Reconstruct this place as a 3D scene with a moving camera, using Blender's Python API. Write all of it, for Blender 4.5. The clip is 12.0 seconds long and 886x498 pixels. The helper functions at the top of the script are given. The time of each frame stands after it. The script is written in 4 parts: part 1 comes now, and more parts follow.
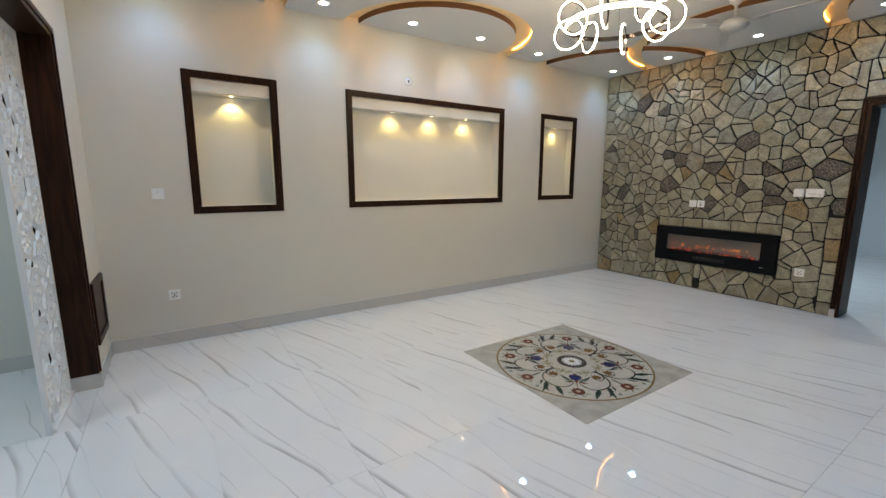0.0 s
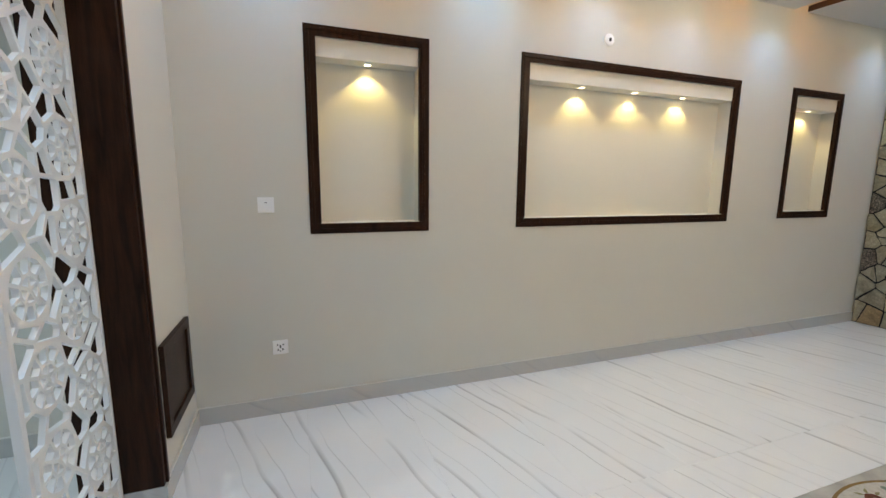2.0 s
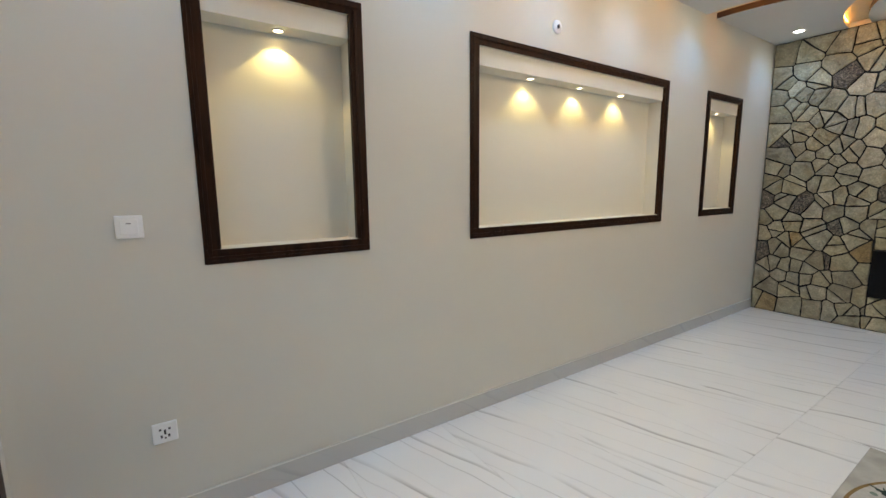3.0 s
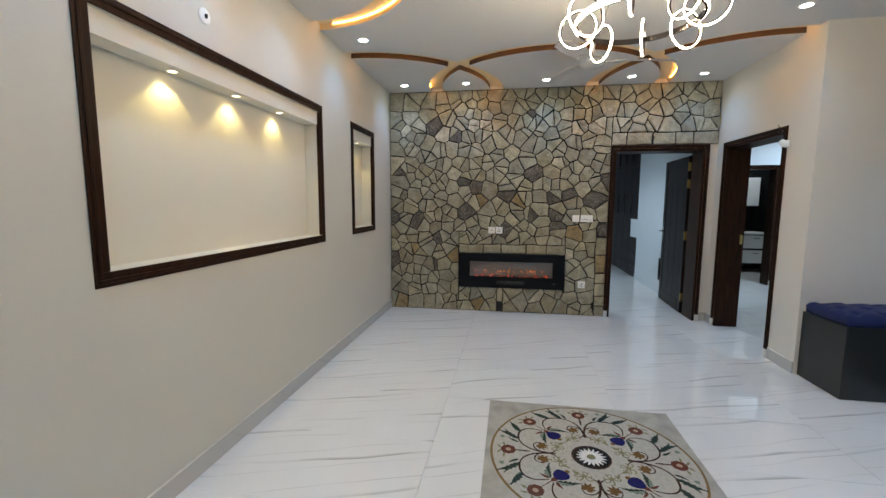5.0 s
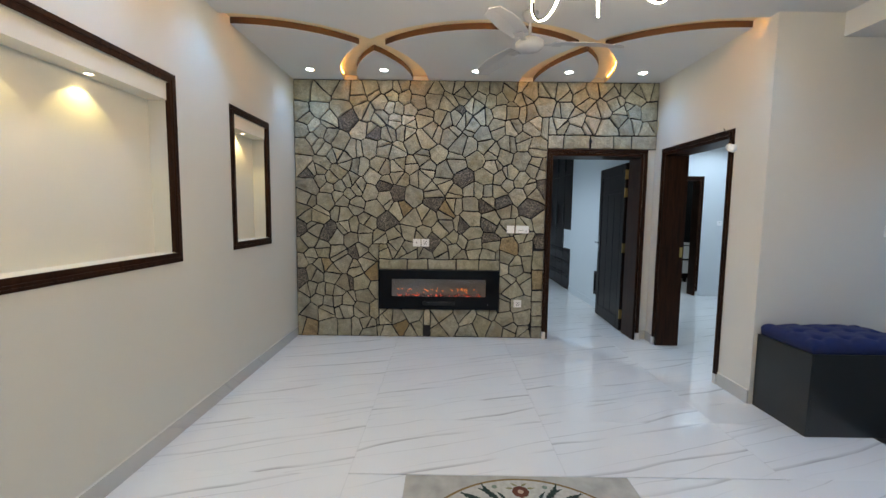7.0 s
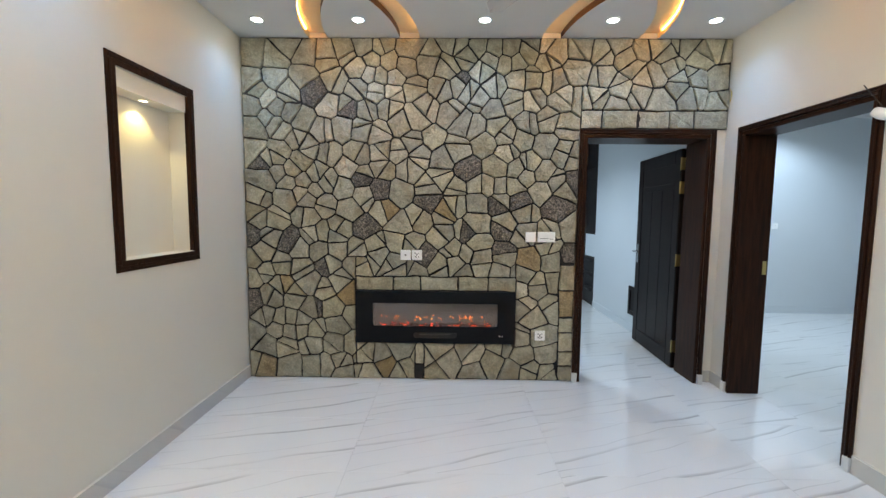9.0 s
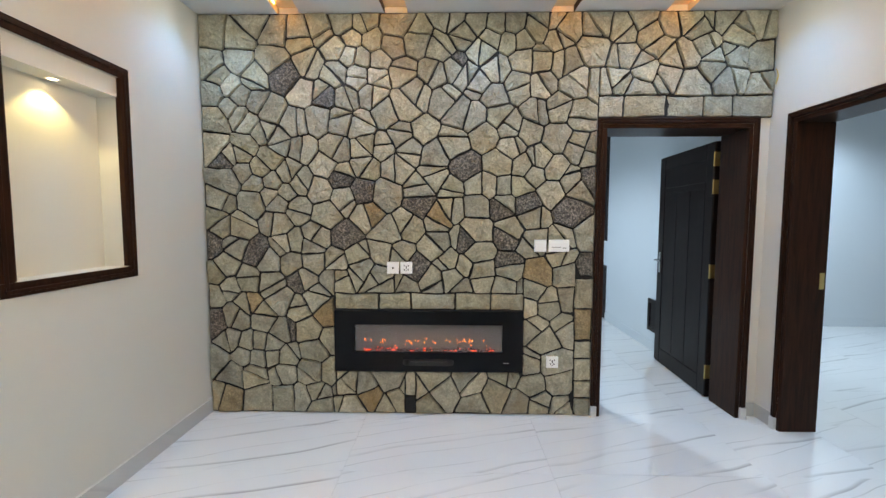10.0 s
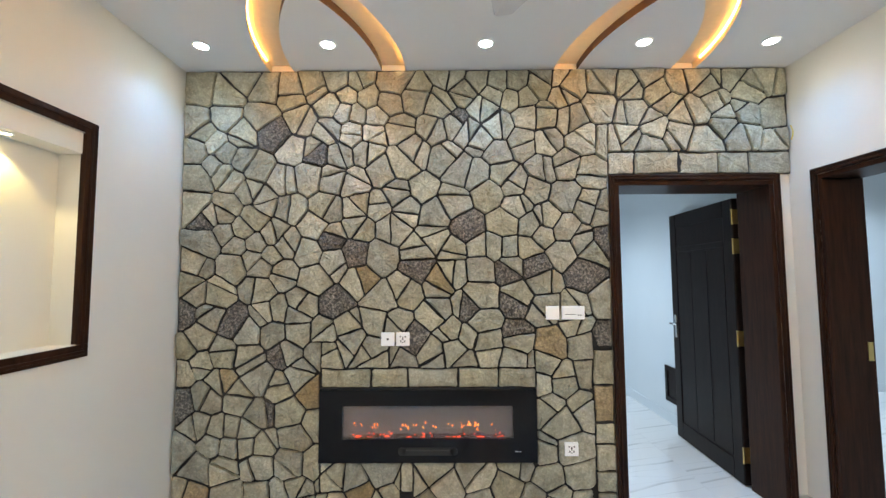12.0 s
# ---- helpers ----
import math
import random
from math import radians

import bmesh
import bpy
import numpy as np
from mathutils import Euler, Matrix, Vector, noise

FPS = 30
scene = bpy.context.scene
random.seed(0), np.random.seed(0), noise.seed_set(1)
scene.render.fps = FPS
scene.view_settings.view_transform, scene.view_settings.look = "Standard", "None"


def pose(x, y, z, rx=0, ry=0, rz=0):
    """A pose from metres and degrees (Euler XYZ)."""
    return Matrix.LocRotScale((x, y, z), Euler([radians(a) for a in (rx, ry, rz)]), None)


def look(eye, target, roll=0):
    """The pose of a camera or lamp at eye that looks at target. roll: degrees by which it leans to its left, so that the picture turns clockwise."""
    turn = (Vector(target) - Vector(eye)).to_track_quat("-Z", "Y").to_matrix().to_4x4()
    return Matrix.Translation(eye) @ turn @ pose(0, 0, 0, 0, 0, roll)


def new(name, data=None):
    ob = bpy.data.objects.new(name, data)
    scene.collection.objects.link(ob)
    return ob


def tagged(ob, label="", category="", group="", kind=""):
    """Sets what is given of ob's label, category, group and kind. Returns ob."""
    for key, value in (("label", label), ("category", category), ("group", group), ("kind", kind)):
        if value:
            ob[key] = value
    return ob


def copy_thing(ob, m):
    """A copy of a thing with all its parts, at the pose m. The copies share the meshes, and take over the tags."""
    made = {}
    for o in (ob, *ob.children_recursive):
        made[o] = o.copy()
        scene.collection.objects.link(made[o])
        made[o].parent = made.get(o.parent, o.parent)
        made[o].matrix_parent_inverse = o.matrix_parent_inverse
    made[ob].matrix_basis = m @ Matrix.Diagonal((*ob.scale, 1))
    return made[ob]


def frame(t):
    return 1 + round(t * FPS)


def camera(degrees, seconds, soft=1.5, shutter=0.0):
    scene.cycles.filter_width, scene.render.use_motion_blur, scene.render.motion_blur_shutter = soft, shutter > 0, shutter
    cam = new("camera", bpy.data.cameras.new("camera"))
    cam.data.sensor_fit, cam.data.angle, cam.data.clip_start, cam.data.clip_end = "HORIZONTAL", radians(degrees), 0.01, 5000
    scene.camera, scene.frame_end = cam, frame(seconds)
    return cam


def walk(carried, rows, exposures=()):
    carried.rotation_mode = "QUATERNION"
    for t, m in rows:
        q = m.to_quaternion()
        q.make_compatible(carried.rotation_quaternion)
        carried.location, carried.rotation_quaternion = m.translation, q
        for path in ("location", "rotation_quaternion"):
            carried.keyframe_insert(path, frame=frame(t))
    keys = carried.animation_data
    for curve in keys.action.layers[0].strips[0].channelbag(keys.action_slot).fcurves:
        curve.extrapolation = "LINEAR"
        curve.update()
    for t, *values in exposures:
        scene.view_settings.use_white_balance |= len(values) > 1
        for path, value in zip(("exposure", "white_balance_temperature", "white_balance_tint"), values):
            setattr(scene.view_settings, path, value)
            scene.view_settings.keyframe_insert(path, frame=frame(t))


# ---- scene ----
cam = camera(94.3, 12.0)
PATH = [
    (0, (-0.174, 0.086, 1.399), (0.902, 1.74, 1.071), 0.1),
    (0.5, (-0.129, 0.454, 1.413), (0.573, 2.298, 1.089), 0.9),
    (1, (-0.156, 0.861, 1.423), (0.407, 2.757, 1.123), 0.3),
    (1.5, (-0.116, 1.26, 1.414), (0.464, 3.15, 1.109), 0.6),
    (2, (-0.11, 1.638, 1.402), (0.55, 3.502, 1.101), 0.5),
    (2.5, (-0.175, 1.979, 1.426), (0.648, 3.776, 1.118), -0.3),
    (3, (-0.134, 2.242, 1.417), (0.948, 3.899, 1.131), -0.6),
    (3.5, (-0.046, 2.423, 1.449), (1.361, 3.822, 1.198), -0.4),
    (3.7, (-0.027, 2.467, 1.466), (1.51, 3.722, 1.218), -0.1),
    (5.3, (-0.023, 2.586, 1.473), (1.957, 2.771, 1.256), 0.3),
    (5.5, (0.041, 2.572, 1.462), (2.025, 2.7, 1.251), 0.4),
    (6, (0.238, 2.485, 1.468), (2.228, 2.534, 1.273), 0.5),
    (6.5, (0.458, 2.468, 1.462), (2.449, 2.484, 1.275), 0.6),
    (7, (0.767, 2.501, 1.459), (2.759, 2.506, 1.283), 0.7),
    (7.2, (0.878, 2.499, 1.449), (2.87, 2.506, 1.278), 0.8),
    (9, (1.947, 2.441, 1.466), (3.94, 2.47, 1.297), 0.5),
    (9.5, (2.239, 2.413, 1.462), (4.232, 2.451, 1.299), 0.3),
    (10, (2.486, 2.387, 1.461), (4.481, 2.428, 1.321), 0.1),
    (10.5, (2.712, 2.42, 1.469), (4.71, 2.453, 1.371), -0.0),
    (11, (2.846, 2.453, 1.478), (4.846, 2.472, 1.448), -0.2),
    (11.5, (2.849, 2.461, 1.499), (4.848, 2.473, 1.544), -0.4),
    (12, (2.774, 2.438, 1.52), (4.769, 2.449, 1.651), -0.3),
]
walk(cam, [(t, look(eye, target, roll)) for t, eye, target, roll in PATH],
     [(t, stops, 8400 if t < 4 else 7900, 14) for t, stops in ((0, 0.06), (2.0, 0.20), (3.5, 0.10), (5.5, 0.08), (7.0, 0.22), (9.0, 0.55), (10.5, 0.82), (12.0, 0.92))])

# ---- light ----
world = bpy.data.worlds.new("world")
scene.world = world
world.use_nodes = True
world.node_tree.nodes["Background"].inputs[0].default_value = (0.5, 0.65, 0.9, 1)
world.node_tree.nodes["Background"].inputs[1].default_value = 0.05

COOL, WARM, GOLD = (0.14, 0.45, 1.0), (1.0, 0.93, 0.44), (1.0, 0.53, 0.15)
DOWN_W, NICHE_W, BED_W = 18.0, 3.2, 90.0
CHANDELIER_GLOW, COVE_GLOW = 104.0, 12.5

# ---- room figures ----
XW, XE, YN, YS, YB = -0.71, 5.50, 4.215, 0.11, -0.37   # west, stone, niche, south walls and the beam line
ZC, XR = 2.93, 3.87                                    # ceiling, the south wall's corner

# ---- materials ----
def material(name, rough=0.5, metal=0.0, color=(0.8, 0.8, 0.8)):
    m = bpy.data.materials.new(name)
    m.use_nodes = True
    b = m.node_tree.nodes["Principled BSDF"]
    b.inputs["Roughness"].default_value = rough
    b.inputs["Metallic"].default_value = metal
    b.inputs["Base Color"].default_value = (*color, 1)
    return m, m.node_tree, b


def node(nt, kind, ins=(), **props):
    n = nt.nodes.new(kind)
    for k, v in props.items():
        setattr(n, k, v)
    for k, v in dict(ins).items():
        if isinstance(v, bpy.types.NodeSocket):
            nt.links.new(v, n.inputs[k])
        else:
            n.inputs[k].default_value = v
    return n


def ramp(nt, fac, stops, interpolation="LINEAR"):
    r = nt.nodes.new("ShaderNodeValToRGB")
    r.color_ramp.interpolation = interpolation
    el = r.color_ramp.elements
    while len(el) < len(stops):
        el.new(0.5)
    for e, (p, c) in zip(el, stops):
        e.position, e.color = p, (*c, 1)
    nt.links.new(fac, r.inputs[0])
    return r.outputs[0]


def mix(nt, fac, a, b, how="MIX"):
    n = nt.nodes.new("ShaderNodeMix")
    n.data_type, n.blend_type = "RGBA", how
    for k, v in ((0, fac), (6, a), (7, b)):
        if isinstance(v, bpy.types.NodeSocket):
            nt.links.new(v, n.inputs[k])
        else:
            n.inputs[k].default_value = v if k == 0 else (*v, 1)
    return n.outputs[2]


def bump(nt, b, height, strength, distance):
    n = node(nt, "ShaderNodeBump", {"Height": height, "Strength": strength, "Distance": distance})
    nt.links.new(n.outputs[0], b.inputs["Normal"])


def coords(nt, world_space=True):
    if world_space:
        return node(nt, "ShaderNodeNewGeometry").outputs["Position"]
    return node(nt, "ShaderNodeTexCoord").outputs["Object"]


def plaster(name, color, rough=0.55):
    m, nt, b = material(name, rough)
    p = coords(nt)
    big = node(nt, "ShaderNodeTexNoise", {"Vector": p, "Scale": 0.9, "Detail": 3.0})
    fine = node(nt, "ShaderNodeTexNoise", {"Vector": p, "Scale": 160.0, "Detail": 2.0})
    dark = tuple(c * 0.93 for c in color)
    nt.links.new(mix(nt, big.outputs[0], dark, color), b.inputs["Base Color"])
    bump(nt, b, fine.outputs[0], 0.12, 0.002)
    return m


def dark_wood(name, light, dark, rough=0.32, along=(9.0, 9.0, 0.7)):
    m, nt, b = material(name, rough)
    p = node(nt, "ShaderNodeMapping", {"Vector": coords(nt), "Scale": along})
    g = node(nt, "ShaderNodeTexNoise", {"Vector": p.outputs[0], "Scale": 5.0, "Detail": 6.0, "Distortion": 0.6})
    f = node(nt, "ShaderNodeTexNoise", {"Vector": p.outputs[0], "Scale": 40.0, "Detail": 3.0})
    c = ramp(nt, g.outputs[0], [(0.3, dark), (0.72, light)])
    nt.links.new(mix(nt, 0.3, c, f.outputs[0], "OVERLAY"), b.inputs["Base Color"])
    bump(nt, b, f.outputs[0], 0.08, 0.002)
    return m


VEIN = -18.0

def marble(name, per_tile=True, rough=0.008, lean=0.0, white=(0.92, 0.92, 0.91)):
    """White polished tile with grey veins that run aslant."""
    m, nt, b = material(name, rough)
    b.inputs["IOR"].default_value = 2.0
    p = coords(nt)
    if per_tile:
        r = node(nt, "ShaderNodeObjectInfo").outputs["Random"]
        s = node(nt, "ShaderNodeMath", {0: r, 1: 37.0}, operation="MULTIPLY")
        off = node(nt, "ShaderNodeCombineXYZ", {0: s.outputs[0], 1: s.outputs[0], 2: s.outputs[0]})
        p = node(nt, "ShaderNodeVectorMath", {0: p, 1: off.outputs[0]}, operation="ADD").outputs[0]
    turn = node(nt, "ShaderNodeMapping", {"Vector": p, "Rotation": (0, radians(lean), radians(VEIN))})
    lines = None
    for scale, warp, depth, thin in ((0.95, 2.4, 0.9, 0.026), (1.9, 2.8, 0.7, 0.016)):
        w = node(nt, "ShaderNodeTexWave", {"Vector": turn.outputs[0], "Scale": scale, "Distortion": warp, "Detail": 2.0, "Detail Scale": depth, "Detail Roughness": 0.5}, wave_type="BANDS", bands_direction="X", wave_profile="SAW")
        l = ramp(nt, w.outputs["Fac"], [(0.5 - thin, (0, 0, 0)), (0.5 - thin * 0.2, (1, 1, 1)), (0.5, (0.9, 0.9, 0.9)), (0.5 + thin * 2.5, (0, 0, 0))])
        st = node(nt, "ShaderNodeMapping", {"Vector": turn.outputs[0], "Scale": (2.2 * scale, 1.0, 1.0), "Location": (scale, 0, 0)})
        g = node(nt, "ShaderNodeTexNoise", {"Vector": st.outputs[0], "Scale": 1.7, "Detail": 2.0})
        gate = ramp(nt, g.outputs[0], [(0.36, (0, 0, 0)), (0.66, (1, 1, 1))])
        l = mix(nt, 1.0, l, gate, "MULTIPLY")
        lines = l if lines is None else mix(nt, 0.8, lines, l, "LIGHTEN")
    gated = lines
    cloud = node(nt, "ShaderNodeTexNoise", {"Vector": p, "Scale": 2.5, "Detail": 5.0})
    ground = mix(nt, cloud.outputs[0], tuple(c * 0.91 for c in white), white)
    nt.links.new(mix(nt, gated, ground, (0.46, 0.45, 0.44)), b.inputs["Base Color"])
    return m


def stone(name, tones, speckle=0.2, rust=0.5):
    """Split field stone, its ground colour taken by piece from the tones."""
    m, nt, b = material(name, 0.74)
    r = node(nt, "ShaderNodeObjectInfo").outputs["Random"]
    p = coords(nt)
    tone = ramp(nt, r, [(i / (len(tones) - 1), c) for i, c in enumerate(tones)])
    shift = node(nt, "ShaderNodeVectorMath", {0: p, 1: node(nt, "ShaderNodeCombineXYZ", {0: r, 1: r, 2: r}).outputs[0]}, operation="ADD").outputs[0]
    n1 = node(nt, "ShaderNodeTexNoise", {"Vector": shift, "Scale": 9.0, "Detail": 7.0, "Roughness": 0.62, "Distortion": 0.5})
    n2 = node(nt, "ShaderNodeTexNoise", {"Vector": p, "Scale": 70.0, "Detail": 5.0, "Roughness": 0.7})
    mott = ramp(nt, n1.outputs[0], [(0.28, (0.62, 0.60, 0.53)), (0.5, (0.98, 0.97, 0.94)), (0.72, (1.28, 1.27, 1.2))])
    c = mix(nt, 1.0, tone, mott, "MULTIPLY")
    speck = ramp(nt, n2.outputs[0], [(0.38, (0.3, 0.3, 0.3)), (0.5, (0.8, 0.8, 0.8)), (0.64, (2.2, 2.15, 2.1))])
    c = mix(nt, speckle, c, mix(nt, 1.0, c, speck, "MULTIPLY"))
    stain = node(nt, "ShaderNodeTexNoise", {"Vector": shift, "Scale": 5.0, "Detail": 4.0})
    c = mix(nt, ramp(nt, stain.outputs[0], [(0.56, (0, 0, 0)), (0.76, (rust, rust, rust))]), c, (0.28, 0.20, 0.085))
    nt.links.new(c, b.inputs["Base Color"])
    layer = node(nt, "ShaderNodeTexNoise", {"Vector": shift, "Scale": 22.0, "Detail": 3.0, "Roughness": 0.4, "Distortion": 1.2})
    steps = ramp(nt, layer.outputs[0], [(0.40, (0, 0, 0)), (0.46, (0.5, 0.5, 0.5)), (0.58, (0.55, 0.55, 0.55)), (0.62, (1, 1, 1))])
    h = mix(nt, 0.45, n1.outputs[0], steps)
    h = mix(nt, 0.4, h, n2.outputs[0])
    bump(nt, b, h, 0.9, 0.022)
    return m


def plain(name, color, rough=0.5, metal=0.0, vary=0.08, scale=30.0):
    m, nt, b = material(name, rough, metal, color)
    n = node(nt, "ShaderNodeTexNoise", {"Vector": coords(nt), "Scale": scale, "Detail": 4.0})
    nt.links.new(mix(nt, n.outputs[0], tuple(c * (1 - vary) for c in color), tuple(min(1, c * (1 + vary)) for c in color)), b.inputs["Base Color"])
    bump(nt, b, n.outputs[0], 0.05, 0.002)
    return m


def glow(name, color, strength):
    m, nt, b = material(name, 0.4, 0.0, color)
    b.inputs["Emission Color"].default_value = (*color, 1)
    b.inputs["Emission Strength"].default_value = strength
    return m


def glass(name, color=(1, 1, 1), rough=0.0):
    m, nt, b = material(name, rough, 0.0, color)
    b.inputs["Transmission Weight"].default_value = 1.0
    b.inputs["IOR"].default_value = 1.5
    return m


WALL = plaster("greige_wall_paint", (0.70, 0.675, 0.60))
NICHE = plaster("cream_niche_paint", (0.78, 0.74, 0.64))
CREAM = plaster("cream_wall_paint", (0.735, 0.71, 0.65))
WHITE = plaster("white_ceiling_paint", (0.70, 0.70, 0.69), 0.7)
BLUEWALL = plaster("pale_bedroom_paint", (0.70, 0.74, 0.76))
FRAME = dark_wood("walnut_frame_wood", (0.044, 0.017, 0.0085), (0.016, 0.0066, 0.0042), 0.36)
LEAF = dark_wood("dark_door_wood", (0.017, 0.0098, 0.0085), (0.008, 0.0052, 0.0046), 0.34)
for m_ in (FRAME, LEAF):
    m_.node_tree.nodes["Principled BSDF"].inputs["Specular IOR Level"].default_value = 0.12
COVEBROWN = plain("brown_cove_paint", (0.038, 0.015, 0.007), 0.6)
# cream paint pushed to amber: the strip's glow is put into the colour
COVETOP = plain("amber_lit_cove_paint", (0.84, 0.66, 0.40), 0.6)
MARBLE = marble("veined_marble_tile")
SKIRT = marble("grey_veined_skirting", False, 0.12, 55.0, (0.57, 0.56, 0.53))
GROUT = plain("pale_grout", (0.66, 0.655, 0.64), 0.8)
STONE = stone("split_stone", [(0.28, 0.262, 0.200), (0.40, 0.376, 0.285), (0.33, 0.318, 0.258), (0.47, 0.437, 0.325), (0.36, 0.330, 0.235), (0.43, 0.412, 0.330), (0.31, 0.300, 0.245), (0.54, 0.500, 0.385)])
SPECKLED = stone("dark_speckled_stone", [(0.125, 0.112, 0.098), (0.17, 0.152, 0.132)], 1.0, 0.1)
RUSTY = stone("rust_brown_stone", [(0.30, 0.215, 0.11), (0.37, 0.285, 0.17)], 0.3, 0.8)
MORTAR = plain("black_mortar", (0.018, 0.016, 0.015), 0.9, vary=0.4)
JAALI = plain("white_lattice_paint", (0.84, 0.84, 0.83), 0.4, vary=0.02)
PLASTIC = plain("white_plastic", (0.93, 0.93, 0.92), 0.3, vary=0.02)
DARKHOLE = plain("dark_plastic", (0.02, 0.02, 0.02), 0.5)
BLACKGLASS = plain("black_glass", (0.006, 0.006, 0.007), 0.06, vary=0.0)
BLACKGLASS.node_tree.nodes["Principled BSDF"].inputs["Specular IOR Level"].default_value = 0.14
CHARCOAL = plain("charcoal_laminate", (0.020, 0.021, 0.021), 0.3, vary=0.1)
VELVET = plain("royal_blue_velvet", (0.0016, 0.011, 0.085), 0.85, vary=0.5, scale=12.0)
VELVET.node_tree.nodes["Principled BSDF"].inputs["Sheen Weight"].default_value = 0.05
DARKTILE = plain("black_bathroom_tile", (0.012, 0.013, 0.014), 0.2)
BRASS = plain("brass", (0.62, 0.45, 0.18), 0.3, 1.0)
CHROME = plain("dark_chrome", (0.13, 0.11, 0.10), 0.12, 1.0)
STEEL = plain("brushed_steel", (0.6, 0.6, 0.6), 0.25, 1.0)
# white enamel set to mid grey: the backlit shade is in the colour
FANPAINT = plain("backlit_fan_enamel", (0.46, 0.46, 0.47), 0.3, vary=0.02)
LED = glow("white_led", (1.0, 0.92, 0.74), CHANDELIER_GLOW)
LENS = glow("downlight_lens", (0.72, 0.90, 1.0), 40.0)
WARMLENS = glow("warm_spot_lens", (1.0, 0.86, 0.55), 14.0)
COVELED = glow("amber_led_strip", GOLD, COVE_GLOW)
DARKPLANK = dark_wood("dark_floor_plank", (0.030, 0.018, 0.013), (0.013, 0.008, 0.006), 0.3, (1.0, 12.0, 1.0))

# ---- building blocks ----
def part(name, bm, mat, parent=None, label=""):
    me = bpy.data.meshes.new(name)
    bm.normal_update()
    bm.to_mesh(me)
    bm.free()
    for x in (mat if isinstance(mat, (list, tuple)) else (mat,)):
        me.materials.append(x)
    ob = new(name, me)
    if parent:
        ob.parent = parent
    if label:
        tagged(ob, label)
    return ob


def thing(name, label, category, at=(0, 0, 0), turn=0.0, group="", kind=""):
    e = new(name)
    e.empty_display_size = 0.1
    e.matrix_world = pose(*at, 0, 0, turn)
    return tagged(e, label, category, group, kind)


def add_box(bm, x0, x1, y0, y1, z0, z1, bevel=0.0, mat=0):
    m = Matrix.LocRotScale(((x0 + x1) / 2, (y0 + y1) / 2, (z0 + z1) / 2), None, (abs(x1 - x0), abs(y1 - y0), abs(z1 - z0)))
    vs = bmesh.ops.create_cube(bm, size=1.0, matrix=m)["verts"]
    fs = {f for v in vs for f in v.link_faces}
    for f in fs:
        f.material_index = mat
    if bevel:
        es = {e for f in fs for e in f.edges}
        made = bmesh.ops.bevel(bm, geom=list(es), offset=bevel, segments=2, affect="EDGES", profile=0.5)
        for f in made["faces"]:
            f.material_index = mat
    return bm


def box(x0, x1, y0, y1, z0, z1, bevel=0.0):
    return add_box(bmesh.new(), x0, x1, y0, y1, z0, z1, bevel)


def add_tube(bm, r, depth, m, r2=None, seg=24, cap=True):
    bmesh.ops.create_cone(bm, cap_ends=cap, segments=seg, radius1=r, radius2=r if r2 is None else r2, depth=depth, matrix=m)
    return bm


def smooth(ob, on=True):
    for f in ob.data.polygons:
        f.use_smooth = on
    return ob


def lathe(profile, seg=32):
    """A turned body from (radius, height) pairs."""
    bm = bmesh.new()
    rings = []
    for r, z in profile:
        rings.append([bm.verts.new((r * math.cos(2 * math.pi * i / seg), r * math.sin(2 * math.pi * i / seg), z)) for i in range(seg)])
    for a, b in zip(rings, rings[1:]):
        for i in range(seg):
            bm.faces.new((a[i], a[(i + 1) % seg], b[(i + 1) % seg], b[i]))
    for ring in (rings[0], rings[-1]):
        if len(ring) > 2:
            bm.faces.new(ring if ring is rings[-1] else ring[::-1])
    return bm


def wall_mesh(axis, face, back, u0, u1, z0, z1, holes=()):
    """A wall of real thickness with rectangular openings through it. axis: the one that it faces; holes: (u0, u1, z0, z1)."""
    us = sorted({u0, u1, *[h[i] for h in holes for i in (0, 1)]})
    zs = sorted({z0, z1, *[h[i] for h in holes for i in (2, 3)]})
    solid = lambda i, j: 0 <= i < len(us) - 1 and 0 <= j < len(zs) - 1 and not any(
        h[0] <= (us[i] + us[i + 1]) / 2 <= h[1] and h[2] <= (zs[j] + zs[j + 1]) / 2 <= h[3] for h in holes)
    bm = bmesh.new()
    put = lambda u, d, z: bm.verts.new((d, u, z) if axis == "x" else (u, d, z))
    for i in range(len(us) - 1):
        for j in range(len(zs) - 1):
            if not solid(i, j):
                continue
            a, b, c, d = us[i], us[i + 1], zs[j], zs[j + 1]
            for dep in (face, back):
                bm.faces.new([put(a, dep, c), put(b, dep, c), put(b, dep, d), put(a, dep, d)])
            if not solid(i - 1, j):
                bm.faces.new([put(a, face, c), put(a, back, c), put(a, back, d), put(a, face, d)])
            if not solid(i + 1, j):
                bm.faces.new([put(b, face, c), put(b, back, c), put(b, back, d), put(b, face, d)])
            if not solid(i, j - 1):
                bm.faces.new([put(a, face, c), put(b, face, c), put(b, back, c), put(a, back, c)])
            if not solid(i, j + 1):
                bm.faces.new([put(a, face, d), put(b, face, d), put(b, back, d), put(a, back, d)])
    bmesh.ops.remove_doubles(bm, verts=bm.verts, dist=1e-5)
    bmesh.ops.recalc_face_normals(bm, faces=bm.faces)
    return bm


def structure(name, bm, mat, label):
    return tagged(part(name, bm, mat), label, name.split("_")[0], kind="structure")


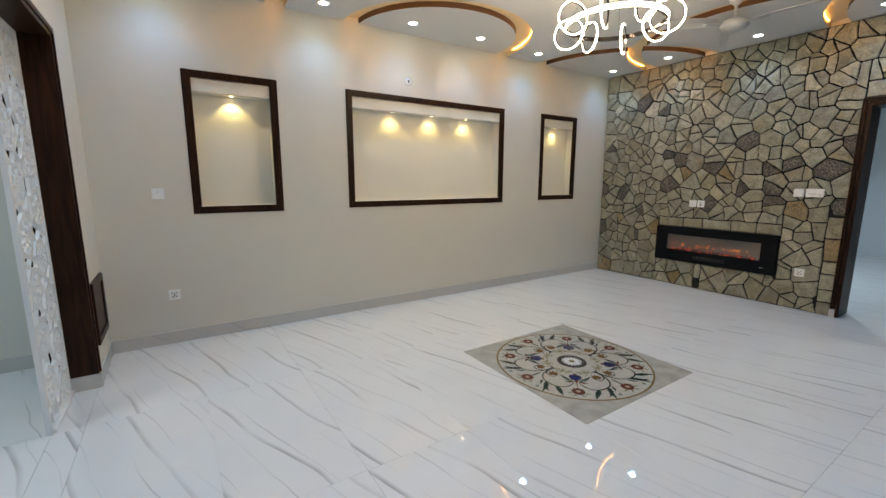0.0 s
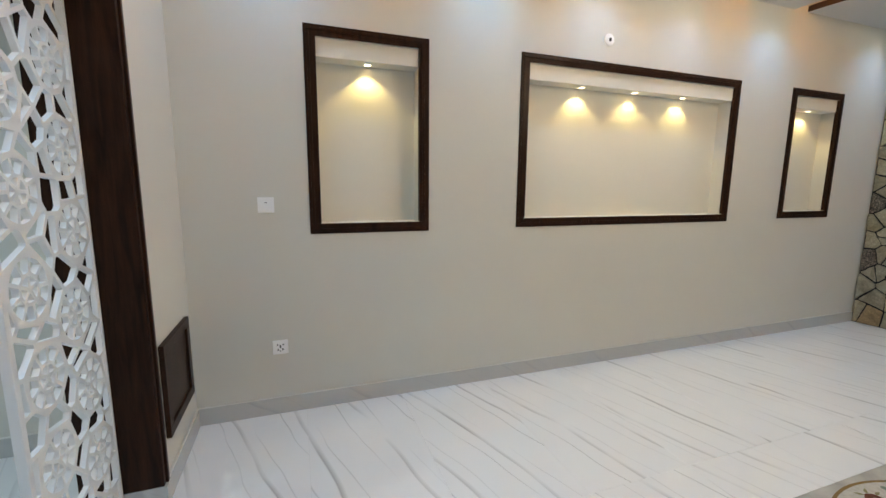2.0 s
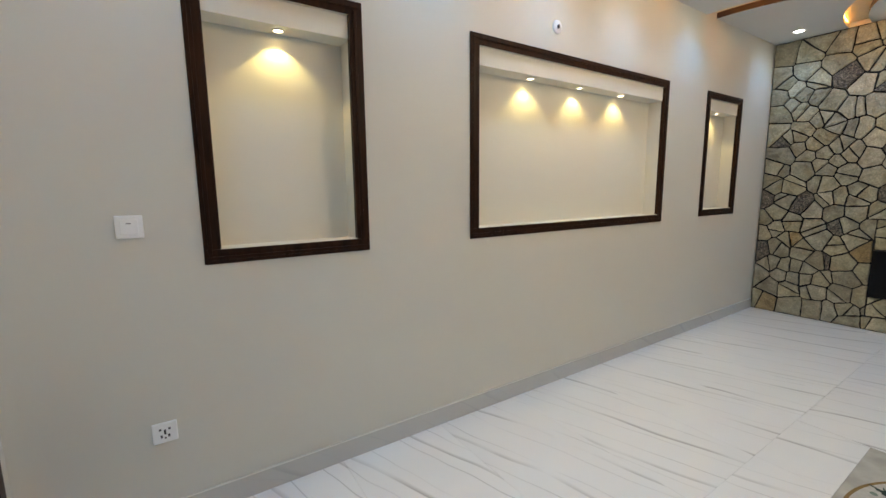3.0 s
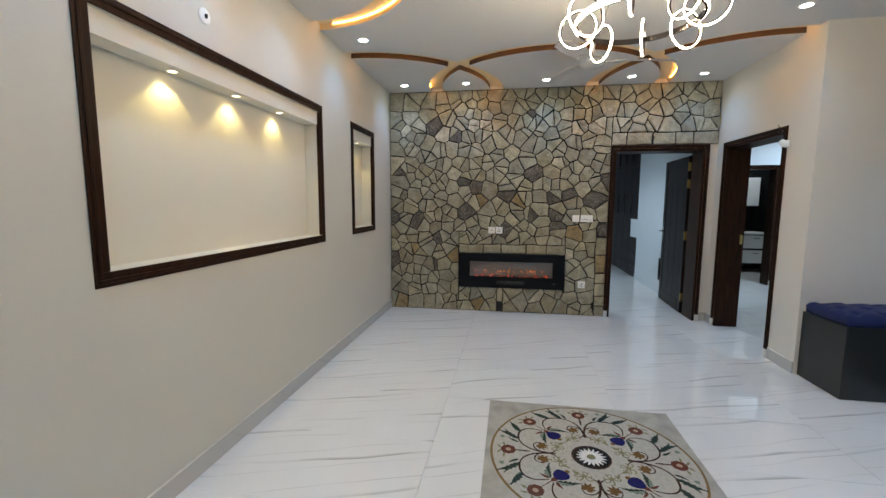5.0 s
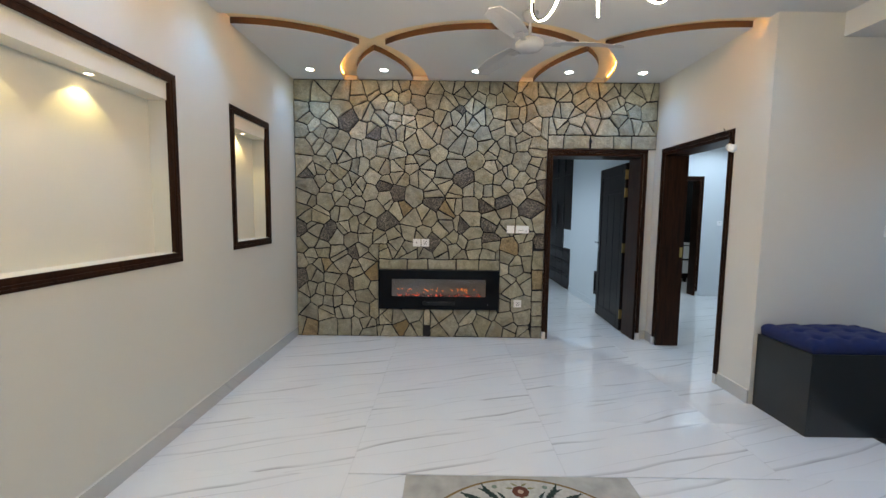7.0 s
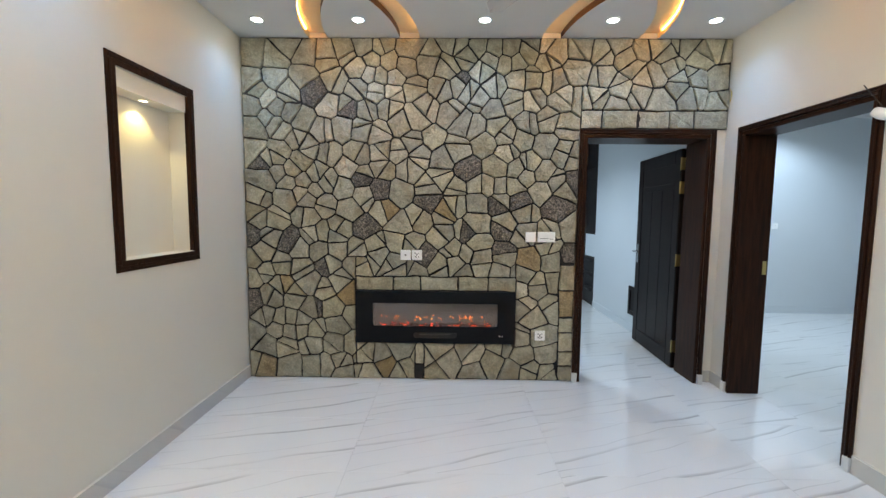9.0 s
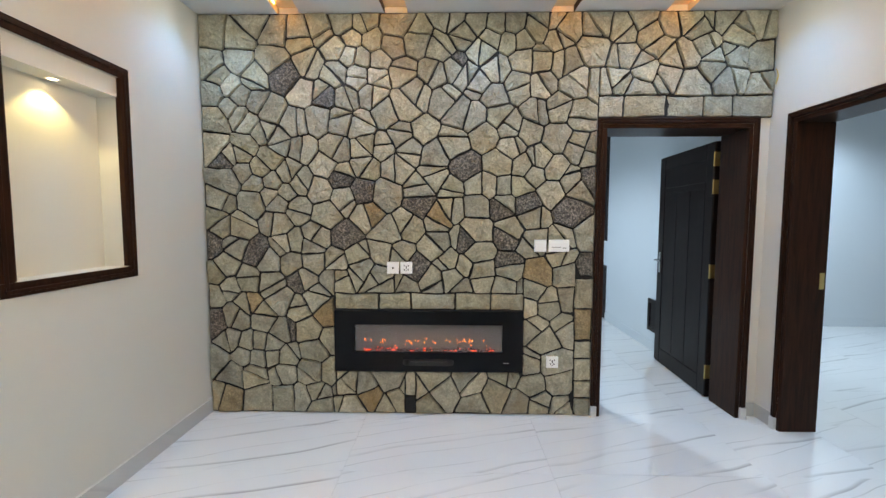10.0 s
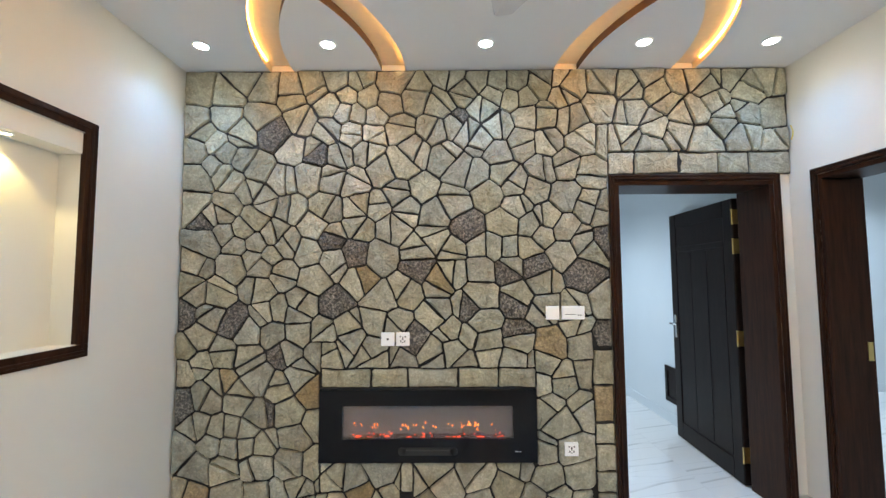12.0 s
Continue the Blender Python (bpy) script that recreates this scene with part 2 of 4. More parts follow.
def clip(poly, n, c):
    """The part of a convex outline for which n . p <= c."""
    out = []
    for p, q in zip(poly, poly[1:] + poly[:1]):
        a, b = n[0] * p[0] + n[1] * p[1] - c, n[0] * q[0] + n[1] * q[1] - c
        if a <= 0:
            out.append(p)
        if (a < 0 < b) or (b < 0 < a):
            s = a / (a - b)
            out.append((p[0] + s * (q[0] - p[0]), p[1] + s * (q[1] - p[1])))
    return out


def cells(seeds, rect):
    """Nearest-seed cells inside a rectangle."""
    x0, x1, y0, y1 = rect
    arr = np.array(seeds)
    res = []
    for i, s in enumerate(arr):
        poly = [(x0, y0), (x1, y0), (x1, y1), (x0, y1)]
        for j in np.argsort(((arr - s) ** 2).sum(1))[1:64]:
            d = arr[j] - s
            poly = clip(poly, d, float(d @ (arr[j] + s)) / 2)
            if len(poly) < 3:
                break
        if len(poly) >= 3:
            res.append(poly)
    return res


def area(poly):
    return abs(sum(p[0] * q[1] - q[0] * p[1] for p, q in zip(poly, poly[1:] + poly[:1]))) / 2


def tidy(poly, d=0.012):
    out = []
    for p in poly:
        if not out or math.dist(p, out[-1]) > d:
            out.append(p)
    if len(out) > 1 and math.dist(out[0], out[-1]) < d:
        out.pop()
    return out


def inset(poly, d):
    """A convex outline moved inwards by d."""
    if sum(p[0] * q[1] - q[0] * p[1] for p, q in zip(poly, poly[1:] + poly[:1])) < 0:
        poly = poly[::-1]
    out = list(poly)
    for p, q in zip(poly, poly[1:] + poly[:1]):
        l = math.dist(p, q)
        if l < 1e-6:
            continue
        n = ((q[1] - p[1]) / l, -(q[0] - p[0]) / l)
        out = clip(out, n, n[0] * p[0] + n[1] * p[1] - d)
        if len(out) < 3:
            return []
    return out

# ---- structure ----
NICHES = [(0.02, 0.638), (1.41, 3.375), (4.155, 4.762)]   # inner openings along x
NZ0, NZ1, NBACK, NSOF = (1.175, 1.183, 1.197), 2.236, 4.348, 2.132   # sills, head, back face, soffit

structure("wall_north", wall_mesh("y", YN, YN + 0.30, -4.6, XE + 0.25, 0, ZC + 0.25, [(a, b, z, NZ1) for (a, b), z in zip(NICHES, NZ0)]), WALL, "greige painted plaster wall with three recessed niches")
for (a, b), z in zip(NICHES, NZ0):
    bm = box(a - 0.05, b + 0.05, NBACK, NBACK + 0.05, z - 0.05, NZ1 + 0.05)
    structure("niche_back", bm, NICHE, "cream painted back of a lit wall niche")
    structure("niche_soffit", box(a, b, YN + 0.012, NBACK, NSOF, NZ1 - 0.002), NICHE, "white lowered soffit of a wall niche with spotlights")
D1 = (0.257, 1.310, 0.0, 2.145)      # doorway in the stone wall: y from, to, z from, to
D2 = (4.275, 5.318, 0.0, 2.140)    # doorway in the south wall, along x
structure("wall_east", wall_mesh("x", XE + 0.03, XE + 0.25, YS - 0.27, YN + 0.30, 0, ZC + 0.25, [D1]), [CREAM], "cream plaster wall behind the stone facing")
structure("wall_south", wall_mesh("y", YS, YS - 0.23, XR, XE + 0.03, 0, ZC + 0.25, [D2]), CREAM, "cream plaster wall with a framed doorway")
structure("wall_south_return", wall_mesh("x", XR, XR + 0.23, -3.6, YS - 0.23, 0, ZC + 0.25), CREAM, "cream plaster wall behind the bench")
structure("wall_west", wall_mesh("x", XW, XW - 0.29, -3.6, YN, 0, ZC + 0.25, [(1.0, 3.585, 0, 2.27)]), CREAM, "cream plaster partition with a wide timber-lined opening")
structure("wall_back", wall_mesh("y", -3.6, -3.8, XW - 0.14, XR + 0.23, 0, ZC + 0.25), WALL, "plain greige wall closing the far end")
structure("wall_side_room_west", wall_mesh("x", -4.4, -4.6, -3.6, YN, 0, ZC + 0.25), WALL, "plain wall of the adjoining room")
structure("wall_side_room_south", wall_mesh("y", -1.2, -1.4, -4.4, XW - 0.29, 0, ZC + 0.25), WALL, "plain wall of the adjoining room")
# rooms behind the two doorways
structure("wall_bedroom_south", wall_mesh("y", 0.12, -0.05, XE + 0.25, 8.5, 0, ZC + 0.25), BLUEWALL, "pale painted bedroom wall beside the open door")
structure("wall_bedroom_east", wall_mesh("x", 11.0, 11.2, -0.6, YN + 0.3, 0, ZC + 0.25), BLUEWALL, "pale bedroom end wall")
structure("wall_bedroom_north", wall_mesh("y", YN, YN + 0.3, XE + 0.25, 11.2, 0, ZC + 0.25), BLUEWALL, "pale bedroom side wall")
D3 = (-2.10, -1.29, 0.0, 2.12)
structure("wall_far_room_east", wall_mesh("x", 8.22, 8.42, -5.6, -0.05, 0, ZC + 0.25, [D3]), BLUEWALL, "pale wall of the far room with a bathroom doorway")
structure("wall_far_room_south", wall_mesh("y", -5.6, -5.8, XR + 0.23, 8.42, 0, ZC + 0.25), BLUEWALL, "pale wall of the far room")
structure("wall_bath_east", wall_mesh("x", 10.3, 10.4, -3.2, -0.6, 0, ZC + 0.25), DARKTILE, "black tiled bathroom wall")
structure("wall_bath_south", wall_mesh("y", -3.2, -3.3, 8.42, 10.4, 0, ZC + 0.25), DARKTILE, "black tiled bathroom side wall")
structure("wall_bath_north", wall_mesh("y", -0.62, -0.72, 8.42, 11.2, 0, ZC + 0.25), DARKTILE, "black tiled bathroom side wall")

# floors
structure("floor", box(-4.6, 11.2, -5.8, YN + 0.3, -0.15, -0.010), GROUT, "polished white marble tile floor with grey veins")
structure("ceiling_side_rooms", add_box(add_box(bmesh.new(), -4.6, XW - 0.29, -3.8, YN, ZC, ZC + 0.2), XE + 0.25, 11.2, -5.8, YN, ZC, ZC + 0.2), WHITE, "plain white ceiling of the adjoining rooms")
structure("ceiling_far_room", box(XR + 0.23, XE + 0.25, -5.8, YS - 0.23, ZC, ZC + 0.2), WHITE, "plain white ceiling of the far room")
structure("ceiling_low", box(XW, XR, -3.6, YB, 2.76, ZC + 0.2), WHITE, "lowered white ceiling over the dark floor")

# ceiling with curved cove channels
ARCS = [(XE, 2.18, 1.29, 1.455), (XE, YN, 1.345, 1.515), (XE, YS + 0.04, 1.375, 1.54), (2.395, YN, 0.885, 1.055), (XW, YN, 1.345, 1.515), (2.395, YB, 0.885, 1.055), (XW, 2.18, 1.29, 1.455), (XW, YS + 0.04, 1.375, 1.54)]
COVE = 0.05
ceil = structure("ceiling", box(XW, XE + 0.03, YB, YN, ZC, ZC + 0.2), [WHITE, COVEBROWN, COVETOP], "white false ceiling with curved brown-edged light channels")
x_lo, x_hi, y_lo, y_hi = XW, XE + 0.0, YB, YN


def arc_points(cx, cy, r, n=160):
    """Stretches of a circle that lie over the room."""
    runs, run = [], []
    for i in range(n + n // 4):
        a = 2 * math.pi * i / n
        p = (cx + r * math.cos(a), cy + r * math.sin(a))
        if x_lo - 0.001 <= p[0] <= x_hi and y_lo <= p[1] <= y_hi:
            run.append(a)
        elif run:
            runs.append(run)
            run = []
    if run:
        runs.append(run)
    return max(runs, key=len)


cutters = []
for cx, cy, r0, r1 in ARCS:
    bm = bmesh.new()
    seg = 144
    rings = [[bm.verts.new((cx + r * math.cos(2 * math.pi * i / seg), cy + r * math.sin(2 * math.pi * i / seg), z)) for i in range(seg)]
             for r, z in ((r0, ZC - 0.1), (r1, ZC - 0.1), (r1, ZC + COVE), (r0, ZC + COVE))]
    for k in range(4):
        a, b = rings[k], rings[(k + 1) % 4]
        for i in range(seg):
            f = bm.faces.new((a[i], a[(i + 1) % seg], b[(i + 1) % seg], b[i]))
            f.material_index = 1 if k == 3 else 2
    bmesh.ops.recalc_face_normals(bm, faces=bm.faces)
    cut = part("cove_cutter", bm, [WHITE, COVEBROWN, COVETOP])
    mod = ceil.modifiers.new("cove", "BOOLEAN")
    mod.operation, mod.solver, mod.object, mod.material_mode = "DIFFERENCE", "EXACT", cut, "TRANSFER"
    cutters.append(cut)
deps = bpy.context.evaluated_depsgraph_get()
cut_mesh = bpy.data.meshes.new_from_object(ceil.evaluated_get(deps))
ceil.modifiers.clear()
ceil.data = cut_mesh
for cut in cutters:
    bpy.data.objects.remove(cut)

for cx, cy, r0, r1 in ARCS:
    run = arc_points(cx, cy, r1)
    bm = bmesh.new()
    prev = None
    for a in run[1:-1]:
        if cx + r1 * math.cos(a) > XE - 0.03 or cy + r1 * math.sin(a) > YN - 0.10 or any(q != (cx, cy, r0, r1) and q[2] - 0.05 < math.dist((cx + r1 * math.cos(a), cy + r1 * math.sin(a)), q[:2]) < q[3] + 0.05 for q in ARCS):
            prev = None     # broken where two channels cross
            continue
        now = [bm.verts.new((cx + r * math.cos(a), cy + r * math.sin(a), z)) for r, z in
               ((r1 - 0.006, ZC + 0.036), (r1 - 0.006, ZC + 0.048), (r1 - 0.001, ZC + 0.048), (r1 - 0.001, ZC + 0.036))]
        if prev:
            for k in range(4):
                bm.faces.new((prev[k], prev[(k + 1) % 4], now[(k + 1) % 4], now[k]))
        prev = now
    bmesh.ops.recalc_face_normals(bm, faces=bm.faces)
    tagged(part("led_strip", bm, COVELED), "amber LED strip inside a curved ceiling channel", "strip light", group="cove lights")

# skirting
def skirting(x0, x1, y0, y1, mat=SKIRT, h=0.105):
    board = tagged(part("baseboard", box(x0, x1, y0, y1, 0, h, 0.002), mat), "grey veined marble skirting along the wall", "baseboard", kind="structure")
    if mat is SKIRT:
        part("top_bead", box(x0 + 0.001, x1 - 0.001, y0 + 0.001, y1 - 0.001, h, h + 0.005), CREAM, board, "pale filler bead")

skirting(XW, XE, YN - 0.012, YN)
skirting(XW, XW + 0.012, 3.60, YN - 0.012)
skirting(XR + 0.002, D2[0] - 0.044, YS, YS + 0.012)
skirting(5.362, XE + 0.03, YS, YS + 0.012)
skirting(XE + 0.018, XE + 0.03, YS + 0.012, 0.226)
skirting(-4.4, XW - 0.29, YN - 0.012, YN)
skirting(XR - 0.014, XR, -3.6, -0.70, LEAF, 0.12)
skirting(8.208, 8.22, -5.6, D3[0] - 0.07, BLUEWALL)
skirting(XE + 0.27, 8.5, 0.12, 0.132, BLUEWALL)

# ---- doors ----
def lining(name, axis, hole, face, back, label, arch=0.042):
    """Timber lining of a doorway, with mouldings on the room's side. The marble foot blocks belong to it."""
    u0, u1, _, z1 = hole
    e = thing(name, label, "door frame", kind="structure")
    s = 1 if face > back else -1
    def bar(nm, a, b, d0, d1, z0, z2, mat=FRAME, bev=0.004):
        d0, d1 = min(d0, d1), max(d0, d1)
        return part(nm, box(d0, d1, a, b, z0, z2, bev) if axis == "x" else box(a, b, d0, d1, z0, z2, bev), mat, e)
    t = 0.03
    bar("jamb", u0, u0 + t, face + s * 0.004, back, 0.0, z1 - t)
    bar("jamb", u1 - t, u1, face + s * 0.004, back, 0.0, z1 - t)
    bar("head", u0, u1, face + s * 0.004, back, z1 - t, z1)
    for k, (w0, w1, dep) in enumerate(((0.0, arch, 0.012), (0.006, arch * 0.42, 0.022), (arch * 0.62, arch - 0.004, 0.018))):
        z_foot = 0.085
        bar("architrave", u0 - w1, u0 - w0 if k == 0 else u0 - w0, face, face + s * dep, z_foot, z1 + w1)
        bar("architrave", u1 + w0, u1 + w1, face, face + s * dep, z_foot, z1 + w1)
        bar("architrave", u0 - w0, u1 + w0, face, face + s * dep, z1 + w0, z1 + w1)
    for a, b in ((u0 - arch, u0), (u1, u1 + arch)):
        bar("foot_block", a, b, face, face + s * 0.024, 0.0, 0.085, WHITE, 0.002)
    return e

lining("door_frame_bedroom", "x", D1, XE - 0.015, XE + 0.29, "dark walnut moulded door frame in the stone wall")
far_frame = lining("door_frame_far_room", "y", D2, YS, YS - 0.25, "dark walnut moulded door frame in the cream wall")
part("strike_plate", box(D2[1] - 0.034, D2[1] - 0.0295, YS - 0.235, YS - 0.205, 1.00, 1.11, 0.001), BRASS, far_frame, "brass strike plate")
lining("door_frame_bathroom", "x", D3, 8.22, 8.42, "dark timber bathroom door frame")

def door_leaf(name, at, turn, w, h, label):
    """A panelled leaf. It is hinged at its origin and reaches along its own x."""
    e = thing(name, label, "door", at, turn)
    part("slab", box(0, w, -0.018, 0.018, 0.008, h, 0.003), LEAF, e)
    for side in (-1, 1):
        y0, y1 = (0.018, 0.026) if side > 0 else (-0.026, -0.018)
        for x0, x1, z0, z1 in ((0, 0.11, 0.008, h), (w - 0.11, w, 0.008, h), (0.11, w - 0.11, h - 0.13, h), (0.11, w - 0.11, h - 0.36, h - 0.31), (0.11, w - 0.11, 0.008, 0.16)):
            part("rail" if x1 - x0 > 0.2 else "stile", box(x0 + 0.001, x1 - 0.001, y0, y1, z0 + 0.001, z1 - 0.001, 0.004), LEAF, e)
        for k in range(3):
            x0 = 0.118 + k * (w - 0.236) / 3
            part("board", box(x0 + 0.003, x0 + (w - 0.236) / 3 - 0.003, y0 if side > 0 else y1 - 0.004, y0 + 0.004 if side > 0 else y1, 0.17, h - 0.37, 0.002), LEAF, e)
        plate = part("handle_plate", box(w - 0.075, w - 0.04, y1 if side > 0 else y0 - 0.006, y1 + 0.006 if side > 0 else y0, 0.93, 1.14, 0.003), STEEL, e, "steel lock plate")
        lever = bmesh.new()
        add_tube(lever, 0.009, 0.05, pose(w - 0.057, (y1 + 0.03) if side > 0 else (y0 - 0.03), 1.06, 90), seg=12)
        add_tube(lever, 0.009, 0.12, pose(w - 0.11, (y1 + 0.05) if side > 0 else (y0 - 0.05), 1.06, 0, 90), seg=12)
        smooth(part("lever", lever, STEEL, plate, "steel lever handle"))
    for z in (0.22, 1.05, h - 0.36, h - 0.14):
        hg = bmesh.new()
        add_box(hg, -0.006, 0.0, -0.03, 0.02, z - 0.055, z + 0.055)
        add_tube(hg, 0.007, 0.115, pose(-0.006, 0.026, z), seg=10)
        part("hinge", hg, BRASS, e, "brass butt hinge")
    return e

door_leaf("door_bedroom", (XE + 0.335, 0.274, 0.0), -3.2, 0.95, 2.09, "dark stained wooden panelled door, standing wide open")

# side opening: timber lining of the wide opening
e = thing("opening_lining", "dark walnut lining of the wide opening", "door frame", kind="structure")
part("jamb", box(XW - 0.295, XW + 0.004, 3.558, 3.585, 0.10, 2.245, 0.003), FRAME, e)
part("head", box(XW - 0.295, XW + 0.004, 1.0, 3.585, 2.245, 2.27, 0.003), FRAME, e)
part("architrave", box(XW, XW + 0.014, 3.585, 3.605, 0.10, 2.27, 0.003), FRAME, e)
part("architrave", box(XW, XW + 0.014, 1.0, 3.605, 2.27, 2.30, 0.003), FRAME, e)
part("foot_block", box(XW - 0.147, XW + 0.016, 3.556, 3.607, 0.0, 0.10, 0.002), SKIRT, e, "grey marble foot block")

# ---- stone facing: one object a stone ----
rng = random.Random(11)
FP = (1.855, 3.255, 0.335, 0.795)      # fireplace: y from, to, z from, to
SLATE = (2.655, 2.735, 0.0, 0.135)       # a black slate block at the floor
DOORCUT = (0.0, 1.345, 0.0, 2.193)
SY0, SY1, SZ1 = 0.118, YN - 0.006, ZC - 0.002

def minus(poly, rect):
    """A convex outline less a rectangle, in convex pieces."""
    a0, a1, b0, b1 = rect
    inner = poly
    for n, c in (((-1, 0), -a0), ((1, 0), a1), ((0, -1), -b0), ((0, 1), b1)):
        inner = clip(inner, n, c)
        if len(inner) < 3:
            return [poly]
    left, out = poly, []
    for n, c in (((1, 0), a0), ((-1, 0), -a1), ((0, 1), b0), ((0, -1), -b1)):
        bit = clip(left, n, c)
        if len(bit) >= 3 and area(bit) > 0.0004:
            out.append(bit)
        left = clip(left, (-n[0], -n[1]), -c)
        if len(left) < 3:
            break
    return out

def halved(poly):
    """A large or long stone, often split across its length."""
    mid = [sum(p[k] for p in poly) / len(poly) for k in (0, 1)]
    far = max(poly, key=lambda p: math.dist(p, mid))
    a = math.atan2(far[1] - mid[1], far[0] - mid[0]) + radians(rng.gauss(0, 14))
    n = (math.cos(a), math.sin(a))
    if area(poly) < 0.021 or rng.random() < 0.40:
        return [poly]
    c = n[0] * mid[0] + n[1] * mid[1] + rng.uniform(-0.03, 0.03)
    return [q for q in (clip(poly, n, c), clip(poly, (-n[0], -n[1]), -c)) if len(q) >= 3]

def course(y0, y1, z0, z1, lengths):
    """A course of squared stones between two heights."""
    y, out = y0, []
    while y < y1 - 0.03:
        e = y + rng.uniform(*lengths)
        e = y1 if y1 - e < 0.09 else e
        out.append([(y, z0), (e, z0), (e, z1), (y, z1)])
        y = e
    return out

# squared courses beside the openings and along the floor, random rubble between them
COURSES = [(FP[0], FP[1], FP[3], FP[3] + 0.125, (0.16, 0.34)), (SY0, 1.345, 2.193, 2.345, (0.17, 0.36)), (1.345, 1.475, 0.135, 1.05, (0.13, 0.13))]
stones = []
for y0, y1, z0, z1, lengths in COURSES[:2]:
    stones += course(y0, y1, z0, z1, lengths)
z = 0.135
while z < 1.05:
    z_next = min(1.05, z + rng.uniform(0.12, 0.27))
    stones.append([(1.345, z), (1.475, z), (1.475, z_next), (1.345, z_next)])
    z = z_next
# each bed has its own lie; its stones stand in rough ranks along it
beds = [(SY0 + (i + 0.5 + rng.uniform(-0.45, 0.45)) * (SY1 - SY0) / 8, (j + 0.5 + rng.uniform(-0.45, 0.45)) * SZ1 / 6) for i in range(8) for j in range(6)]
HOLES = (FP, DOORCUT, SLATE, *[c[:4] for c in COURSES])
hearts = []
for n, (by, bz) in enumerate(beds):
    way = radians(rng.choice((0, 6, -10, 28, -32, 42, 55, -50)))
    ca, sa = math.cos(way), math.sin(way)
    v = -0.8 + rng.uniform(0, 0.1)
    while v < 0.8:
        rank = rng.choice((0.085, 0.115, 0.145, 0.175, 0.215))
        u = -0.8 + rng.uniform(0, 0.2)
        while u < 0.8:
            length = rank * rng.choice((0.8, 1.1, 1.4, 1.8, 2.3))
            y, z = by + (u + length / 2) * ca - (v + rank / 2) * sa, bz + (u + length / 2) * sa + (v + rank / 2) * ca
            y, z = y + rng.gauss(0, 0.008), z + rng.gauss(0, 0.008)
            u += length
            near = min(range(len(beds)), key=lambda k: math.dist(beds[k], (y, z)))
            if near == n and SY0 + 0.03 < y < SY1 - 0.03 and 0.03 < z < SZ1 - 0.03 and not any(h[0] - 0.02 < y < h[1] + 0.02 and h[2] - 0.02 < z < h[3] + 0.02 for h in HOLES) \
                    and all(math.dist(h, (y, z)) > 0.075 for h in hearts):
                hearts.append((y, z))
        v += rank
# small stones fill what the ranks left open
for _ in range(9000):
    y, z = rng.uniform(SY0 + 0.04, SY1 - 0.04), rng.uniform(0.05, SZ1 - 0.05)
    if not any(h[0] - 0.03 < y < h[1] + 0.03 and h[2] - 0.03 < z < h[3] + 0.03 for h in HOLES) and all(math.dist(h, (y, z)) > 0.150 for h in hearts):
        hearts.append((y, z))
for poly in cells(hearts, (SY0, SY1, 0.0, SZ1)):
    bits = [poly]
    for hole in HOLES:
        bits = [q for w in bits for q in minus(w, hole)]
    for bit in bits:
        stones += [q for q in halved(bit) if area(q) > 0.0012]
facing = structure("stone_facing", box(XE + 0.008, XE + 0.028, 1.347, SY1, 0.0, SZ1), MORTAR, "wall facing of irregular split stones with black joints")
bed = part("mortar_over_door", box(XE + 0.008, XE + 0.028, SY0, 1.345, 2.195, SZ1), MORTAR, facing)

part("slate_block", box(XE - 0.006, XE + 0.02, SLATE[0] + 0.005, SLATE[1] - 0.005, 0.004, SLATE[3] - 0.005, 0.003), MORTAR, facing, "black slate block")

def drift(y, z):
    """The slow wander of the joints."""
    w = noise.noise_vector(Vector((y * 5.0, z * 5.0, 3.0))) * 0.013
    in_y = min(1.0, (y - SY0) / 0.12, (SY1 - y) / 0.12, max(abs(y - 2.555) - 0.70, abs(z - 0.565) - 0.23) / 0.12)
    in_z = min(1.0, z / 0.12, (SZ1 - z) / 0.12, max(0.0, 1.345 - y, z - 2.193) / 0.12 if y < 1.345 else max(y - 1.345, z - 2.193) / 0.12)
    k = max(0.0, min(in_y, in_z))
    return y + w.x * k, z + w.y * k

